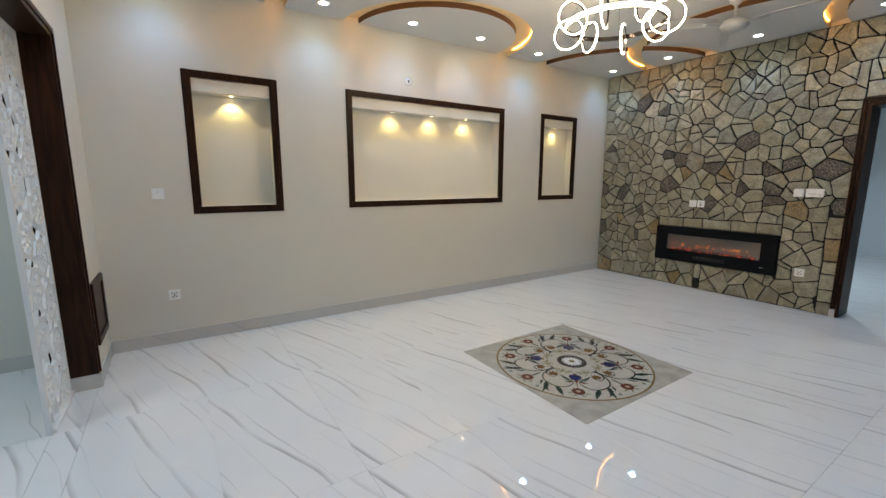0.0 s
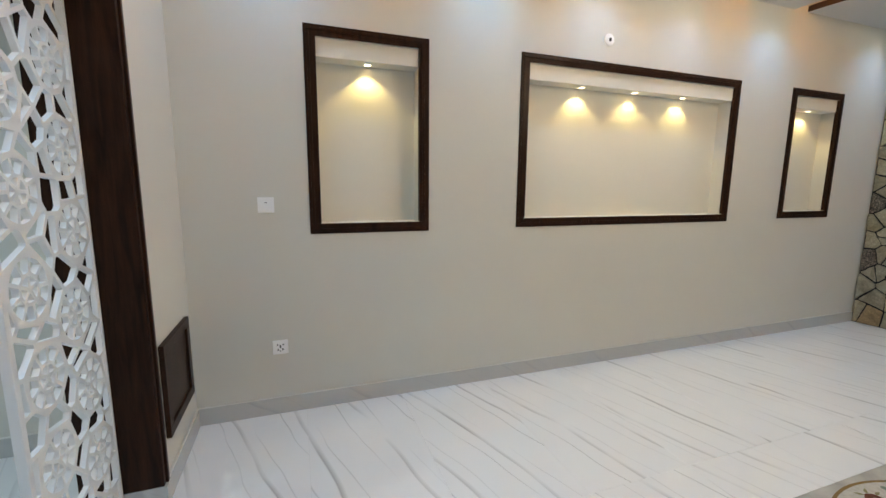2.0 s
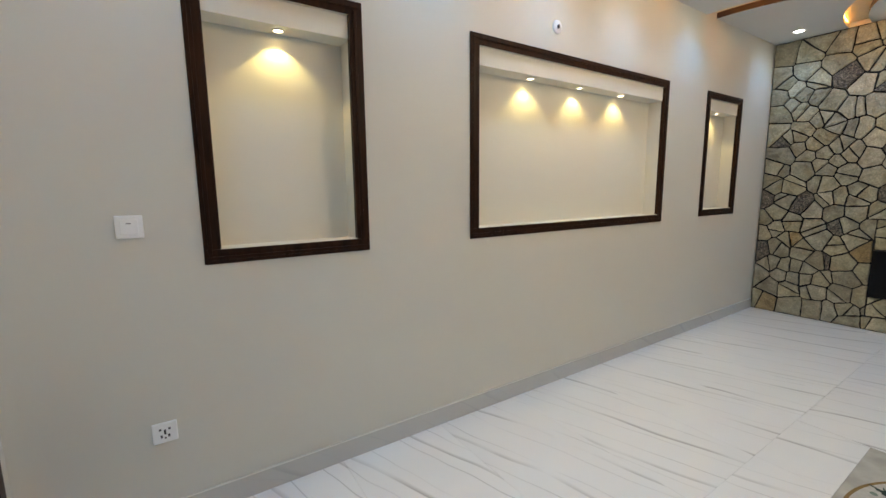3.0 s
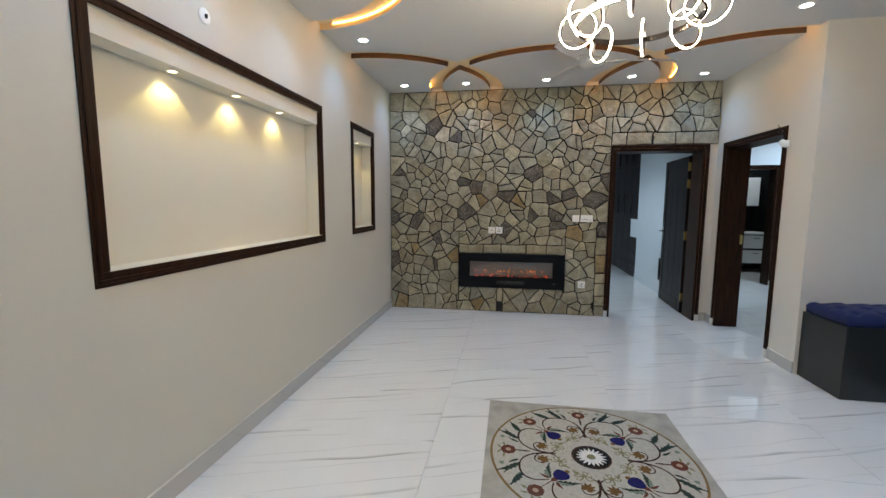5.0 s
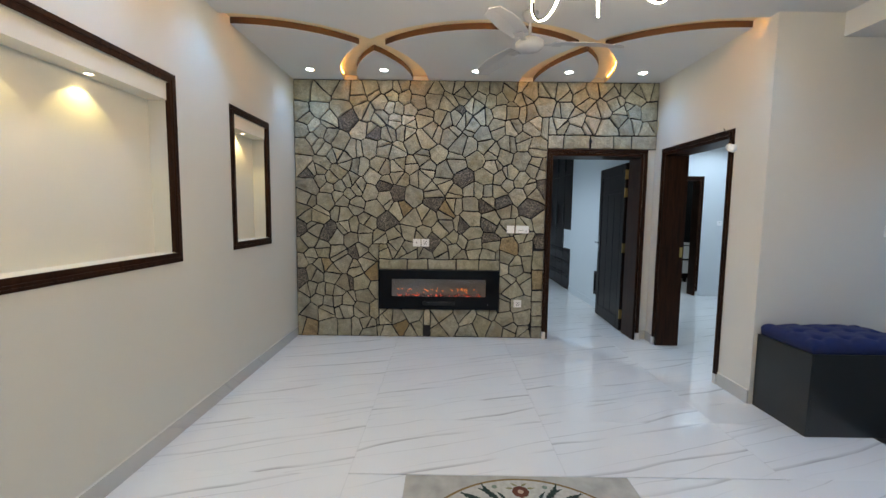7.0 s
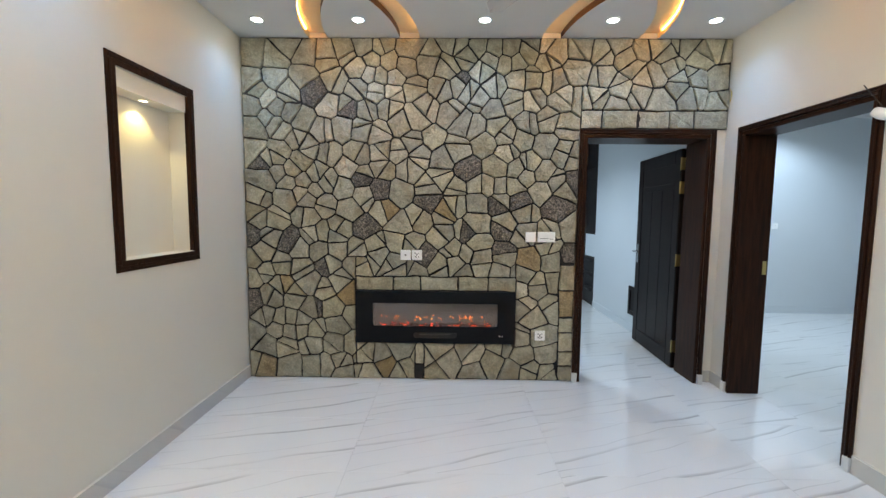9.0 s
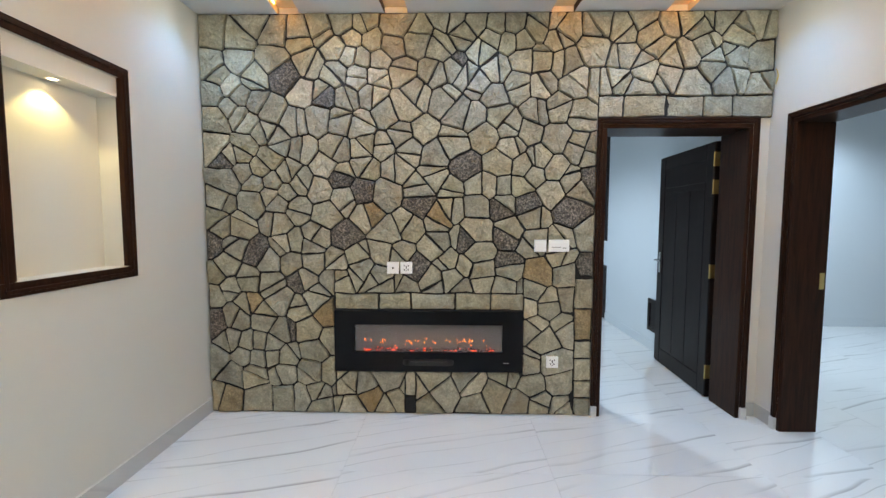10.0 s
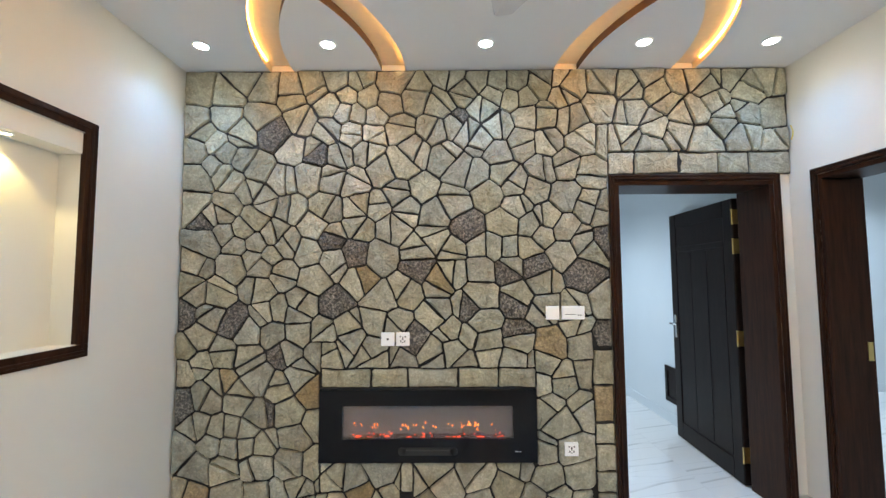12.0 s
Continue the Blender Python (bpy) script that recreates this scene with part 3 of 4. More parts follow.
def stone_mesh(poly, proud):
    """One rough stone: joint gap, worn rim and an uneven split face."""
    rim = tidy(inset(poly, rng.uniform(0.0038, 0.0066)), 0.012)
    if len(rim) < 3 or area(rim) < 0.0012:
        return None
    edge = []
    for p, q in zip(rim, rim[1:] + rim[:1]):
        l = math.dist(p, q)
        cut = min(0.3 * l, rng.uniform(0.002, 0.012))
        u = ((q[0] - p[0]) / l, (q[1] - p[1]) / l)
        steps = 2 + int(l / 0.055)
        for i in range(steps):
            s = cut + (l - 2 * cut) * i / (steps - 1)
            w = 0.0 if i in (0, steps - 1) else rng.uniform(-0.0015, 0.0045)
            edge.append(drift(p[0] + u[0] * s - u[1] * w, p[1] + u[1] * s + u[0] * w))
    cx, cy = (sum(p[k] for p in edge) / len(edge) for k in (0, 1))
    bm = bmesh.new()
    tilt = (rng.uniform(-0.06, 0.06), rng.uniform(-0.06, 0.06))
    rows = []
    for shrink, depth, jit in ((1.0, 0.012, 0), (1.0, proud - 0.010, 0.002), (0.94, proud - 0.001, 0.003), (0.55, proud + 0.002, 0.004)):
        row = []
        for p in edge:
            y, z = cx + (p[0] - cx) * shrink, cy + (p[1] - cy) * shrink
            d = depth if jit == 0 else depth + tilt[0] * (y - cx) + tilt[1] * (z - cy) + rng.uniform(-jit, jit)
            row.append(bm.verts.new((XE + 0.022 - d, y, z)))
        rows.append(row)
    k = len(edge)
    for a, b in zip(rows, rows[1:]):
        for i in range(k):
            bm.faces.new((a[i], a[(i + 1) % k], b[(i + 1) % k], b[i]))
    mid = bm.verts.new((XE + 0.022 - proud - rng.uniform(0.0, 0.006), cx, cy))
    for i in range(k):
        bm.faces.new((rows[-1][i], rows[-1][(i + 1) % k], mid))
    bmesh.ops.recalc_face_normals(bm, faces=bm.faces)
    return bm

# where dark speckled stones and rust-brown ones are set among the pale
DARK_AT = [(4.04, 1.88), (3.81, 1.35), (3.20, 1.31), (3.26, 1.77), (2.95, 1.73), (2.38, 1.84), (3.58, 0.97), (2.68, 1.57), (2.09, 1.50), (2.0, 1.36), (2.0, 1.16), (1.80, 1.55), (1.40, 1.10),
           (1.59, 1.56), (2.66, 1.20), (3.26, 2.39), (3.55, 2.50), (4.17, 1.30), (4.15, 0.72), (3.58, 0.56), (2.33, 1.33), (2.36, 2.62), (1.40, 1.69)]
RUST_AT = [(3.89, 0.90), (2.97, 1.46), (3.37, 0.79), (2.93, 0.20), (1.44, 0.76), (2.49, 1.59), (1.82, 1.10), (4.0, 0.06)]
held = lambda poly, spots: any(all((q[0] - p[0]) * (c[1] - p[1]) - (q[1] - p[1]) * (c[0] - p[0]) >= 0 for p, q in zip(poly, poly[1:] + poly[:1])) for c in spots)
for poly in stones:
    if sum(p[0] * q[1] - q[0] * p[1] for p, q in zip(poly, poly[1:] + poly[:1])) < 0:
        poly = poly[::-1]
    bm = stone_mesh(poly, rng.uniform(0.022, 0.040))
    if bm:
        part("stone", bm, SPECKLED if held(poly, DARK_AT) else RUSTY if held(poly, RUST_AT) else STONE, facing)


# ---- lamps ----
def spot_light(parent, color, watts, angle, at, blend=0.5, size=0.03, tilt=(0, 0)):
    l = bpy.data.lights.new("spot", "SPOT")
    l.color, l.energy, l.spot_size, l.spot_blend, l.shadow_soft_size = color, watts, radians(angle), blend, size
    o = new("spot", l)
    o.parent = parent
    o.matrix_local = pose(*at, *tilt)
    return o

def downlight(at, r, lens, color, watts, angle, label, group, tilt=(0, 0), blend=0.5):
    e = thing("downlight", label, "ceiling light", at, group=group)
    smooth(part("trim_ring", lathe([(r * 1.32, 0.0), (r * 1.30, -0.004), (r * 1.02, -0.006), (r * 0.98, -0.001)], 28), PLASTIC, e))
    part("lens", lathe([(r * 0.97, -0.003), (r * 0.6, -0.0045), (0.002, -0.005)], 24), lens, e, "glowing lens")
    spot_light(e, color, watts, angle, (0, 0, -0.02), blend, 0.012 if r < 0.03 else r * 1.2, tilt)
    return e

first = downlight((5.185, 3.92, ZC), 0.040, LENS, COOL, DOWN_W, 132, "round cool white recessed ceiling downlight", "ceiling downlights", blend=1.0)
# unseen row at x -0.4 added by symmetry to brighten the west
for x, y in ((5.185, 3.147), (5.185, 2.186), (5.185, 1.226), (5.185, 0.459), (3.71, 3.925), (2.78, 3.88), (1.95, 3.90), (1.07, 3.92), (-0.2, 3.92), (3.565, 0.461), (2.4, 0.3), (1.0, 0.46), (-0.3, 0.46), (-0.4, 3.0), (-0.4, 2.186), (-0.4, 1.226)):
    copy_thing(first, pose(x, y, ZC))
spots = []
for x in (0.33, 1.90, 2.392, 2.885, 4.458):
    spots.append(downlight((x, 4.288, NSOF), 0.021, WARMLENS, WARM, NICHE_W, 108, "small warm recessed spotlight in a niche soffit", "niche spotlights", (3, 0), 0.38) if not spots else copy_thing(spots[0], pose(x, 4.288, NSOF)))
# bedroom and west room lamps are unseen, added so those rooms are lit
for x, y, k, tint in ((7.6, 2.3, 2.3, 0.46), (7.4, -2.2, 1.0, 0.46), (6.2, -2.2, 1.0, 0.46), (-2.6, 2.4, 1.75, 0.44)):
    downlight((x, y, ZC), 0.05, LENS, (tint, 0.70 + (tint - 0.46) * 0.5, 1.0), BED_W * k, 150, "round cool white ceiling downlight added to light an adjoining room", "side room downlights")
# two unseen lamps, added to brighten the wall behind the bench
for x in (0.6, 2.6):
    downlight((x, -1.9, 2.76), 0.05, LENS, COOL, 66.0, 140, "unseen round cool downlight added to light the dark floor zone", "side room downlights")
# unseen lamp, added to brighten the vanity through the doorway
downlight((9.6, -2.2, ZC), 0.05, LENS, (0.62, 0.82, 1.0), 60.0, 150, "unseen round cool downlight added to light the bathroom", "side room downlights")

# ---- niche frames ----
for (a, b), sill, label in zip(NICHES, NZ0, ("tall dark walnut picture frame round a lit niche", "wide dark walnut picture frame round a lit niche", "narrow dark walnut picture frame round a lit niche")):
    e = thing("niche_frame", label, "frame", (a, YN, sill), group="niche frames")
    w, h, f = b - a, NZ1 - sill, 0.062
    for nm, x0, x1, z0, z1 in (("bottom_rail", -f, w + f, -f, 0), ("top_rail", -f, w + f, h, h + f), ("stile", -f, 0, 0, h), ("stile", w, w + f, 0, h)):
        bm = box(x0, x1, -0.008, 0.0, z0, z1, 0.002)
        if nm == "stile":
            add_box(bm, x0 + 0.016, x1 - 0.030, -0.013, -0.007, z0 - 0.02, z1 + 0.02, 0.002)
        else:
            s = 1 if z0 < 0 else 0
            add_box(bm, x0 + 0.016, x1 - 0.016, -0.013, -0.007, z0 + (0.016 if s else 0.030), z1 - (0.030 if s else 0.016), 0.002)
        part(nm, bm, FRAME, e)
    for nm, x0, x1, z0, z1 in (("lip", 0.0, 0.004, 0.004, h), ("lip", w - 0.004, w, 0.004, h)):
        part(nm, box(x0, x1, -0.007, 0.02, z0, z1), FRAME, e)

# ---- wall plates ----
def plate(name, label, at, facing_way, w=0.088, kind="socket"):
    """A moulded wall plate. Its own y looks into the wall."""
    e = thing(name, label, "socket" if kind == "socket" else "switch", at, {"n": 0, "e": -90, "r": -90}[facing_way], group="wall plates")
    h = 0.088
    part("plate", box(-w / 2, w / 2, -0.010, 0.0, -h / 2, h / 2, 0.004), PLASTIC, e)
    if kind == "switch":
        part("rocker", box(-w * 0.33, w * 0.33, -0.014, -0.009, -h * 0.33, h * 0.33, 0.003), PLASTIC, e)
        part("marker", box(-0.008, 0.008, -0.0155, -0.0135, 0.012, 0.015), DARKHOLE, e)
    elif kind == "outlet":
        part("jack", box(-0.006, 0.006, -0.0125, -0.009, -0.006, 0.006, 0.001), DARKHOLE, e)
    elif kind == "bank":
        part("rocker", box(-w * 0.46, w * 0.46, -0.013, -0.009, -h * 0.42, h * 0.42, 0.003), PLASTIC, e)
        part("slot", box(-w * 0.36, w * 0.10, -0.0138, -0.0125, -0.012, -0.009), DARKHOLE, e)
        for k in (0.20, 0.30):
            part("marker", box(w * k, w * k + 0.006, -0.0138, -0.0125, -0.020, -0.012), DARKHOLE, e)
    elif kind == "blank":
        part("rocker", box(-w * 0.42, w * 0.42, -0.013, -0.009, -h * 0.42, h * 0.42, 0.003), PLASTIC, e)
    else:
        c = 0.0 if w < 0.1 else w / 2 - 0.044
        for dx, dz, a, b in ((0, 0.004, 0.0035, 0.010), (-0.013, -0.014, 0.0035, 0.006), (0.013, -0.014, 0.0035, 0.006), (-0.016, 0.016, 0.004, 0.004), (0.016, 0.016, 0.004, 0.004), (0, -0.022, 0.003, 0.003)):
            part("slot", box(c + dx - a, c + dx + a, -0.0118, -0.009, dz - b, dz + b), DARKHOLE, e)
        if w > 0.1:
            for k in range(2):
                part("rocker", box(-w / 2 + 0.008, -0.004, -0.014, -0.009, -0.036 + 0.040 * k, -0.006 + 0.040 * k, 0.002), PLASTIC, e)
    return e

plate("light_switch", "square white plastic light switch on the greige wall", (-0.28, YN, 1.288), "n", kind="switch")
plate("wall_socket", "square white plastic socket low on the greige wall", (-0.242, YN, 0.428), "n")
plate("wall_socket", "square white plastic socket in the adjoining room", (-1.67, YN, 0.42), "n")
plate("aerial_outlet", "square white plastic aerial outlet on the stone wall", (XE - 0.019, 2.815, 1.112), "e", kind="outlet")
plate("wall_socket", "square white plastic socket on the stone wall", (XE - 0.019, 2.717, 1.112), "e")
plate("blank_plate", "square white plastic switch plate on the stone wall", (XE - 0.019, 1.742, 1.277), "e", kind="blank")
plate("switch_bank", "wide white plastic switch and socket plate on the stone wall", (XE - 0.019, 1.608, 1.277), "e", 0.15, "bank")
plate("wall_socket", "square white plastic socket low on the stone wall", (XE - 0.019, 1.640, 0.415), "e")
plate("wall_socket", "square white plastic socket beside the bench", (XR, -0.85, 1.36), "e")
plate("switch_bank", "wide white plastic switch plate beside the bench", (XR, -0.985, 1.36), "e", 0.145, "bank")
plate("light_switch", "white plastic switch in the far room", (8.22, -2.46, 1.33), "e", kind="switch")
e = thing("junction_cover", "round white plastic junction cover on the wall", "cover plate", (2.057, YN, 2.455))
smooth(part("cover", lathe([(0.042, 0.0), (0.041, 0.006), (0.030, 0.009), (0.006, 0.009)], 28), PLASTIC, e)).matrix_local = pose(0, 0, 0, 90)
part("stem", box(-0.006, 0.006, -0.02, -0.008, -0.012, 0.010, 0.002), DARKHOLE, e)

# ---- access panels ----
def access_panel(label, at, turn, w, h, mat, name="access_panel"):
    e = thing(name, label, "panel", at, turn)
    for nm, x0, x1, z0, z1 in (("rail", 0, w, 0, 0.05), ("rail", 0, w, h - 0.05, h), ("stile", 0, 0.05, 0.05, h - 0.05), ("stile", w - 0.05, w, 0.05, h - 0.05)):
        part(nm, box(x0, x1, -0.022, 0.0, z0, z1, 0.003), mat, e)
    part("panel", box(0.051, w - 0.051, -0.012, -0.001, 0.051, h - 0.051, 0.004), mat, e)
    return e

access_panel("dark walnut access panel low on the cream wall", (XW, 3.655, 0.265), 90, 0.45, 0.435, FRAME)
access_panel("small dark access panel low on the bedroom wall", (7.18, 0.12, 0.22), 180, 0.34, 0.36, LEAF)

# ---- white lattice screen ----
from mathutils import geometry
jr = random.Random(5)
JX, JY0, JY1, JZ1, JT = -0.858, 3.010, 3.556, 2.24, 0.018
screen = thing("lattice_screen", "white carved lattice screen of rings and broken cells", "screen", (JX, 0, 0))
rosettes = [(JY0 + (0.135 if k % 2 else 0.395) + jr.uniform(-0.03, 0.03), 0.10 + k * 0.142) for k in range(15)]
holes = []
RO = 0.108
for cy, cz in rosettes:
    for r0, r1, n in ((0.012, 0.040, 5), (0.051, 0.094, 9)):
        off = jr.random()
        for i in range(n):
            gap0, gap1 = 0.0056 / r0, 0.0056 / r1
            a0, a1 = 2 * math.pi * (i + off) / n, 2 * math.pi * (i + off + 1) / n
            ring = [(r0, a0 + gap0), (r1, a0 + gap1), (r1, (a0 + a1) / 2), (r1, a1 - gap1), (r0, a1 - gap0)]
            holes.append([(cy + r * math.cos(t), cz + r * math.sin(t)) for r, t in ring][::-1])
pts = []
for _ in range(5000):
    p = (jr.uniform(JY0 + 0.03, JY1 - 0.02), jr.uniform(0.04, JZ1 - 0.04))
    if min(math.dist(p, c) for c in rosettes) > RO - 0.01 and (not pts or min(math.dist(p, q) for q in pts) > 0.094):
        pts.append(p)
for poly, seed in zip(cells(pts, (JY0 + 0.018, JY1 - 0.010, 0.024, JZ1 - 0.02)), pts):
    for c in rosettes:
        d = math.dist(seed, c)
        n = ((c[0] - seed[0]) / d, (c[1] - seed[1]) / d)
        poly = clip(poly, n, n[0] * c[0] + n[1] * c[1] - RO + 0.004) if poly else poly
    hole = tidy(inset(poly, 0.0070), 0.006) if len(poly) > 2 else []
    if len(hole) > 2 and area(hole) > 0.00015:
        holes.append(hole)
flat_v = [(JY0 + 0.006, 0.010), (JY1 - 0.004, 0.010), (JY1 - 0.004, JZ1 - 0.006), (JY0 + 0.006, JZ1 - 0.006)]
flat_e = [(0, 1), (1, 2), (2, 3), (3, 0)]
kept = []
for hole in holes:
    hole = [(min(max(p[0], JY0 + 0.014), JY1 - 0.012), min(max(p[1], 0.020), JZ1 - 0.016)) for p in hole]
    hole = tidy(hole, 0.003)
    if len(hole) < 3 or area(hole) < 0.00008:
        continue
    if sum(p[0] * q[1] - q[0] * p[1] for p, q in zip(hole, hole[1:] + hole[:1])) < 0:
        hole = hole[::-1]
    s0 = len(flat_v)
    flat_v += hole
    flat_e += [(s0 + i, s0 + (i + 1) % len(hole)) for i in range(len(hole))]
    kept.append(hole)
got = geometry.delaunay_2d_cdt([Vector(p) for p in flat_v], flat_e, [], 0, 1e-6)
inside = lambda p, h: all((b[0] - a[0]) * (p[1] - a[1]) - (b[1] - a[1]) * (p[0] - a[0]) > -1e-9 for a, b in zip(h, h[1:] + h[:1]))
boxes_ = [(min(p[0] for p in h), max(p[0] for p in h), min(p[1] for p in h), max(p[1] for p in h)) for h in kept]
bm = bmesh.new()
rows = [[bm.verts.new((x, v.x, v.y)) for v in got[0]] for x in (0.0, -JT)]
for tri in got[2]:
    c = (sum(got[0][i].x for i in tri) / len(tri), sum(got[0][i].y for i in tri) / len(tri))
    if any(q[0] <= c[0] <= q[1] and q[2] <= c[1] <= q[3] and inside(c, h) for q, h in zip(boxes_, kept)):
        continue
    bm.faces.new([rows[0][i] for i in tri])
    bm.faces.new([rows[1][i] for i in tri][::-1])
rims = [e for e in bm.edges if len(e.link_faces) == 1 and e.verts[0].co.x == 0.0]
twin = dict(zip(rows[0], rows[1]))
for e in rims:
    p, q = e.verts
    bm.faces.new((p, q, twin[q], twin[p]))
bmesh.ops.recalc_face_normals(bm, faces=bm.faces)
bmesh.ops.delete(bm, geom=[v for v in bm.verts if not v.link_faces], context="VERTS")
part("lattice", bm, JAALI, screen)
part("edge_post", box(-JT - 0.004, 0.004, JY0, JY0 + 0.022, 0.0, JZ1, 0.002), JAALI, screen)
part("bottom_rail", box(-JT - 0.004, 0.02, JY0 + 0.022, JY1, 0.0, 0.022, 0.002), JAALI, screen)
part("top_rail", box(-JT - 0.004, 0.004, JY0 + 0.022, JY1, JZ1 - 0.02, JZ1 + 0.004, 0.002), JAALI, screen)
part("edge_post", box(-JT - 0.004, 0.004, JY1 - 0.012, JY1, 0.022, JZ1 - 0.02, 0.002), JAALI, screen)

# ---- electric fireplace ----
fx, fy0, fy1, fz0, fz1 = XE - 0.045, 1.860, 3.250, 0.340, 0.792
wy0, wy1, wz0, wz1 = 2.012, 3.100, 0.487, 0.692
fire = thing("electric_fireplace", "black glass electric fireplace glowing in the stone wall", "fireplace", (0, 0, 0))
bm = bmesh.new()
for a, b, c, d in ((fy0, fy1, fz0, wz0), (fy0, fy1, wz1, fz1), (fy0, wy0, wz0, wz1), (wy1, fy1, wz0, wz1)):
    add_box(bm, fx, fx + 0.04, a, b, c, d)
part("surround", bm, BLACKGLASS, fire, "black glass surround")
part("rim", box(fx + 0.02, fx + 0.06, fy0 - 0.004, fy1 + 0.004, fz1, fz1 + 0.004), DARKHOLE, fire)
GREY = plain("smoked_back_panel", (0.12, 0.098, 0.085), 0.35, vary=0.1)
bm = bmesh.new()
add_box(bm, fx + 0.047, fx + 0.051, wy0 - 0.02, wy1 + 0.02, wz0 - 0.02, wz1 + 0.02)
add_box(bm, fx + 0.022, fx + 0.047, wy0 - 0.02, wy0 - 0.004, wz0 - 0.02, wz1 + 0.02)
add_box(bm, fx + 0.022, fx + 0.047, wy1 + 0.004, wy1 + 0.02, wz0 - 0.02, wz1 + 0.02)
add_box(bm, fx + 0.022, fx + 0.047, wy0, wy1, wz0 - 0.02, wz0 - 0.003)
add_box(bm, fx + 0.022, fx + 0.047, wy0, wy1, wz1 + 0.003, wz1 + 0.02)
part("firebox", bm, GREY, fire, "smoked grey firebox")
slot = bmesh.new()
add_box(slot, fx - 0.006, fx + 0.001, 2.39, 2.72, 0.387, 0.435, 0.002)
for y in (2.39, 2.72):
    add_tube(slot, 0.024, 0.007, pose(fx - 0.0025, y, 0.411, 0, 90, 0), seg=20)
part("control_bar", slot, plain("black_control_plastic", (0.0015, 0.0015, 0.0015), 0.5), fire, "black control bar")
part("control_lip", box(fx - 0.012, fx - 0.005, 2.42, 2.69, 0.417, 0.424, 0.002), CHARCOAL, fire)
for y, w in ((1.985, 0.010), (1.965, 0.008), (1.995, 0.006)):
    part("mark", box(fx - 0.0012, fx - 0.0002, y, y + w, 0.408, 0.412), PLASTIC, fire)
EMBER = [glow("ember_red", (1.0, 0.07, 0.01), 1.4), glow("flame_orange", (1.0, 0.20, 0.015), 2.2), glow("flame_yellow", (1.0, 0.34, 0.03), 2.6)]
LOG = plain("charred_log", (0.05, 0.018, 0.01), 0.9, vary=0.6)
fr = random.Random(3)
for k in range(15):
    bm = bmesh.new()
    y = 2.12 + k * 0.060 + fr.uniform(-0.015, 0.015)
    add_tube(bm, 0.013, fr.uniform(0.07, 0.12), pose(fx + 0.033, y, 0.497, 90 + fr.uniform(-18, 18), 0, fr.uniform(-30, 30)), 0.009, 8)
    for v in bm.verts:
        v.co += Vector((fr.uniform(-0.002, 0.002), fr.uniform(-0.003, 0.003), fr.uniform(-0.003, 0.003)))
    part("log", bm, LOG, fire)
for k in range(120):
    y, row = fr.uniform(2.07, 3.04), fr.random()
    z, h, w, m = (0.492, fr.uniform(0.004, 0.010), fr.uniform(0.006, 0.020), 0) if row < 0.5 else ((0.505, fr.uniform(0.006, 0.016), fr.uniform(0.003, 0.006), 0) if row < 0.62 else (fr.gauss(0.553, 0.016), fr.uniform(0.004, 0.020), fr.uniform(0.0018, 0.0055), 1 if fr.random() < 0.75 else 2))
    bm = lathe([(0.001, 0), (w * 0.8, h * 0.25), (w, h * 0.45), (w * 0.4, h * 0.8), (0.001, h)], 7)
    for v in bm.verts:
        v.co = Vector((v.co.x * 0.35, v.co.y + v.co.z * 0.5 * (1 if k % 2 else -1), v.co.z))
    bmesh.ops.translate(bm, verts=bm.verts, vec=(fx + 0.018 + fr.uniform(0, 0.02), y, z))
    smooth(part("flame", bm, EMBER[m], fire))
pane = part("glass_pane", box(fx + 0.004, fx + 0.007, wy0, wy1, wz0, wz1), glass("clear_glass", (0.9, 0.9, 0.9)), fire)
pane.visible_shadow = False

# ---- bench ----
bench = thing("storage_bench", "charcoal laminate storage bench against the wall", "bench", (XR - 0.01, 0.085, 0.0))
BL, BD, BH = 0.735, 0.47, 0.563     # along y, along x, height
part("side_panel", box(-BD, 0, -0.018, 0.0, 0.0, BH, 0.0015), CHARCOAL, bench)
part("side_panel", box(-BD, 0, -BL, -BL + 0.018, 0.0, BH, 0.0015), CHARCOAL, bench)
part("front_panel", box(-BD, -BD + 0.018, -BL + 0.019, -0.019, 0.0, BH, 0.0015), CHARCOAL, bench)
part("back_panel", box(-0.018, 0, -BL + 0.019, -0.019, 0.0, BH, 0.0015), CHARCOAL, bench)
part("seat_board", box(-BD + 0.019, -0.019, -BL + 0.019, -0.019, BH - 0.05, BH - 0.032), CHARCOAL, bench)
cushion = bmesh.new()
nx, ny = 34, 52
def cushion_z(u, v):
    """Height of the tufted top at 0..1 across and along."""
    edge = min(u * BD, (1 - u) * BD, v * BL, (1 - v) * BL)
    z = 0.098 - 0.045 * math.exp(-edge / 0.022)
    for i in range(3):
        for j in range(4):
            d = math.hypot((u - (i + 0.5) / 3) * BD, (v - (j + 0.5) / 4) * BL)
            z -= 0.030 * math.exp(-(d / 0.026) ** 2) + 0.006 * math.exp(-(d / 0.07) ** 2)
    for i in range(3):
        z -= 0.007 * math.exp(-(((u - (i + 0.5) / 3) * BD) / 0.008) ** 2)
    for j in range(4):
        z -= 0.007 * math.exp(-(((v - (j + 0.5) / 4) * BL) / 0.008) ** 2)
    return z + 0.006 * noise.noise(Vector((u * 5, v * 7, 0)))
grid = [[cushion.verts.new((-BD + 0.004 + u / nx * (BD - 0.02), -BL + 0.006 + v / ny * (BL - 0.012), BH - 0.03 + cushion_z(u / nx, v / ny) + 0.036)) for v in range(ny + 1)] for u in range(nx + 1)]
for u in range(nx):
    for v in range(ny):
        cushion.faces.new((grid[u][v], grid[u + 1][v], grid[u + 1][v + 1], grid[u][v + 1]))
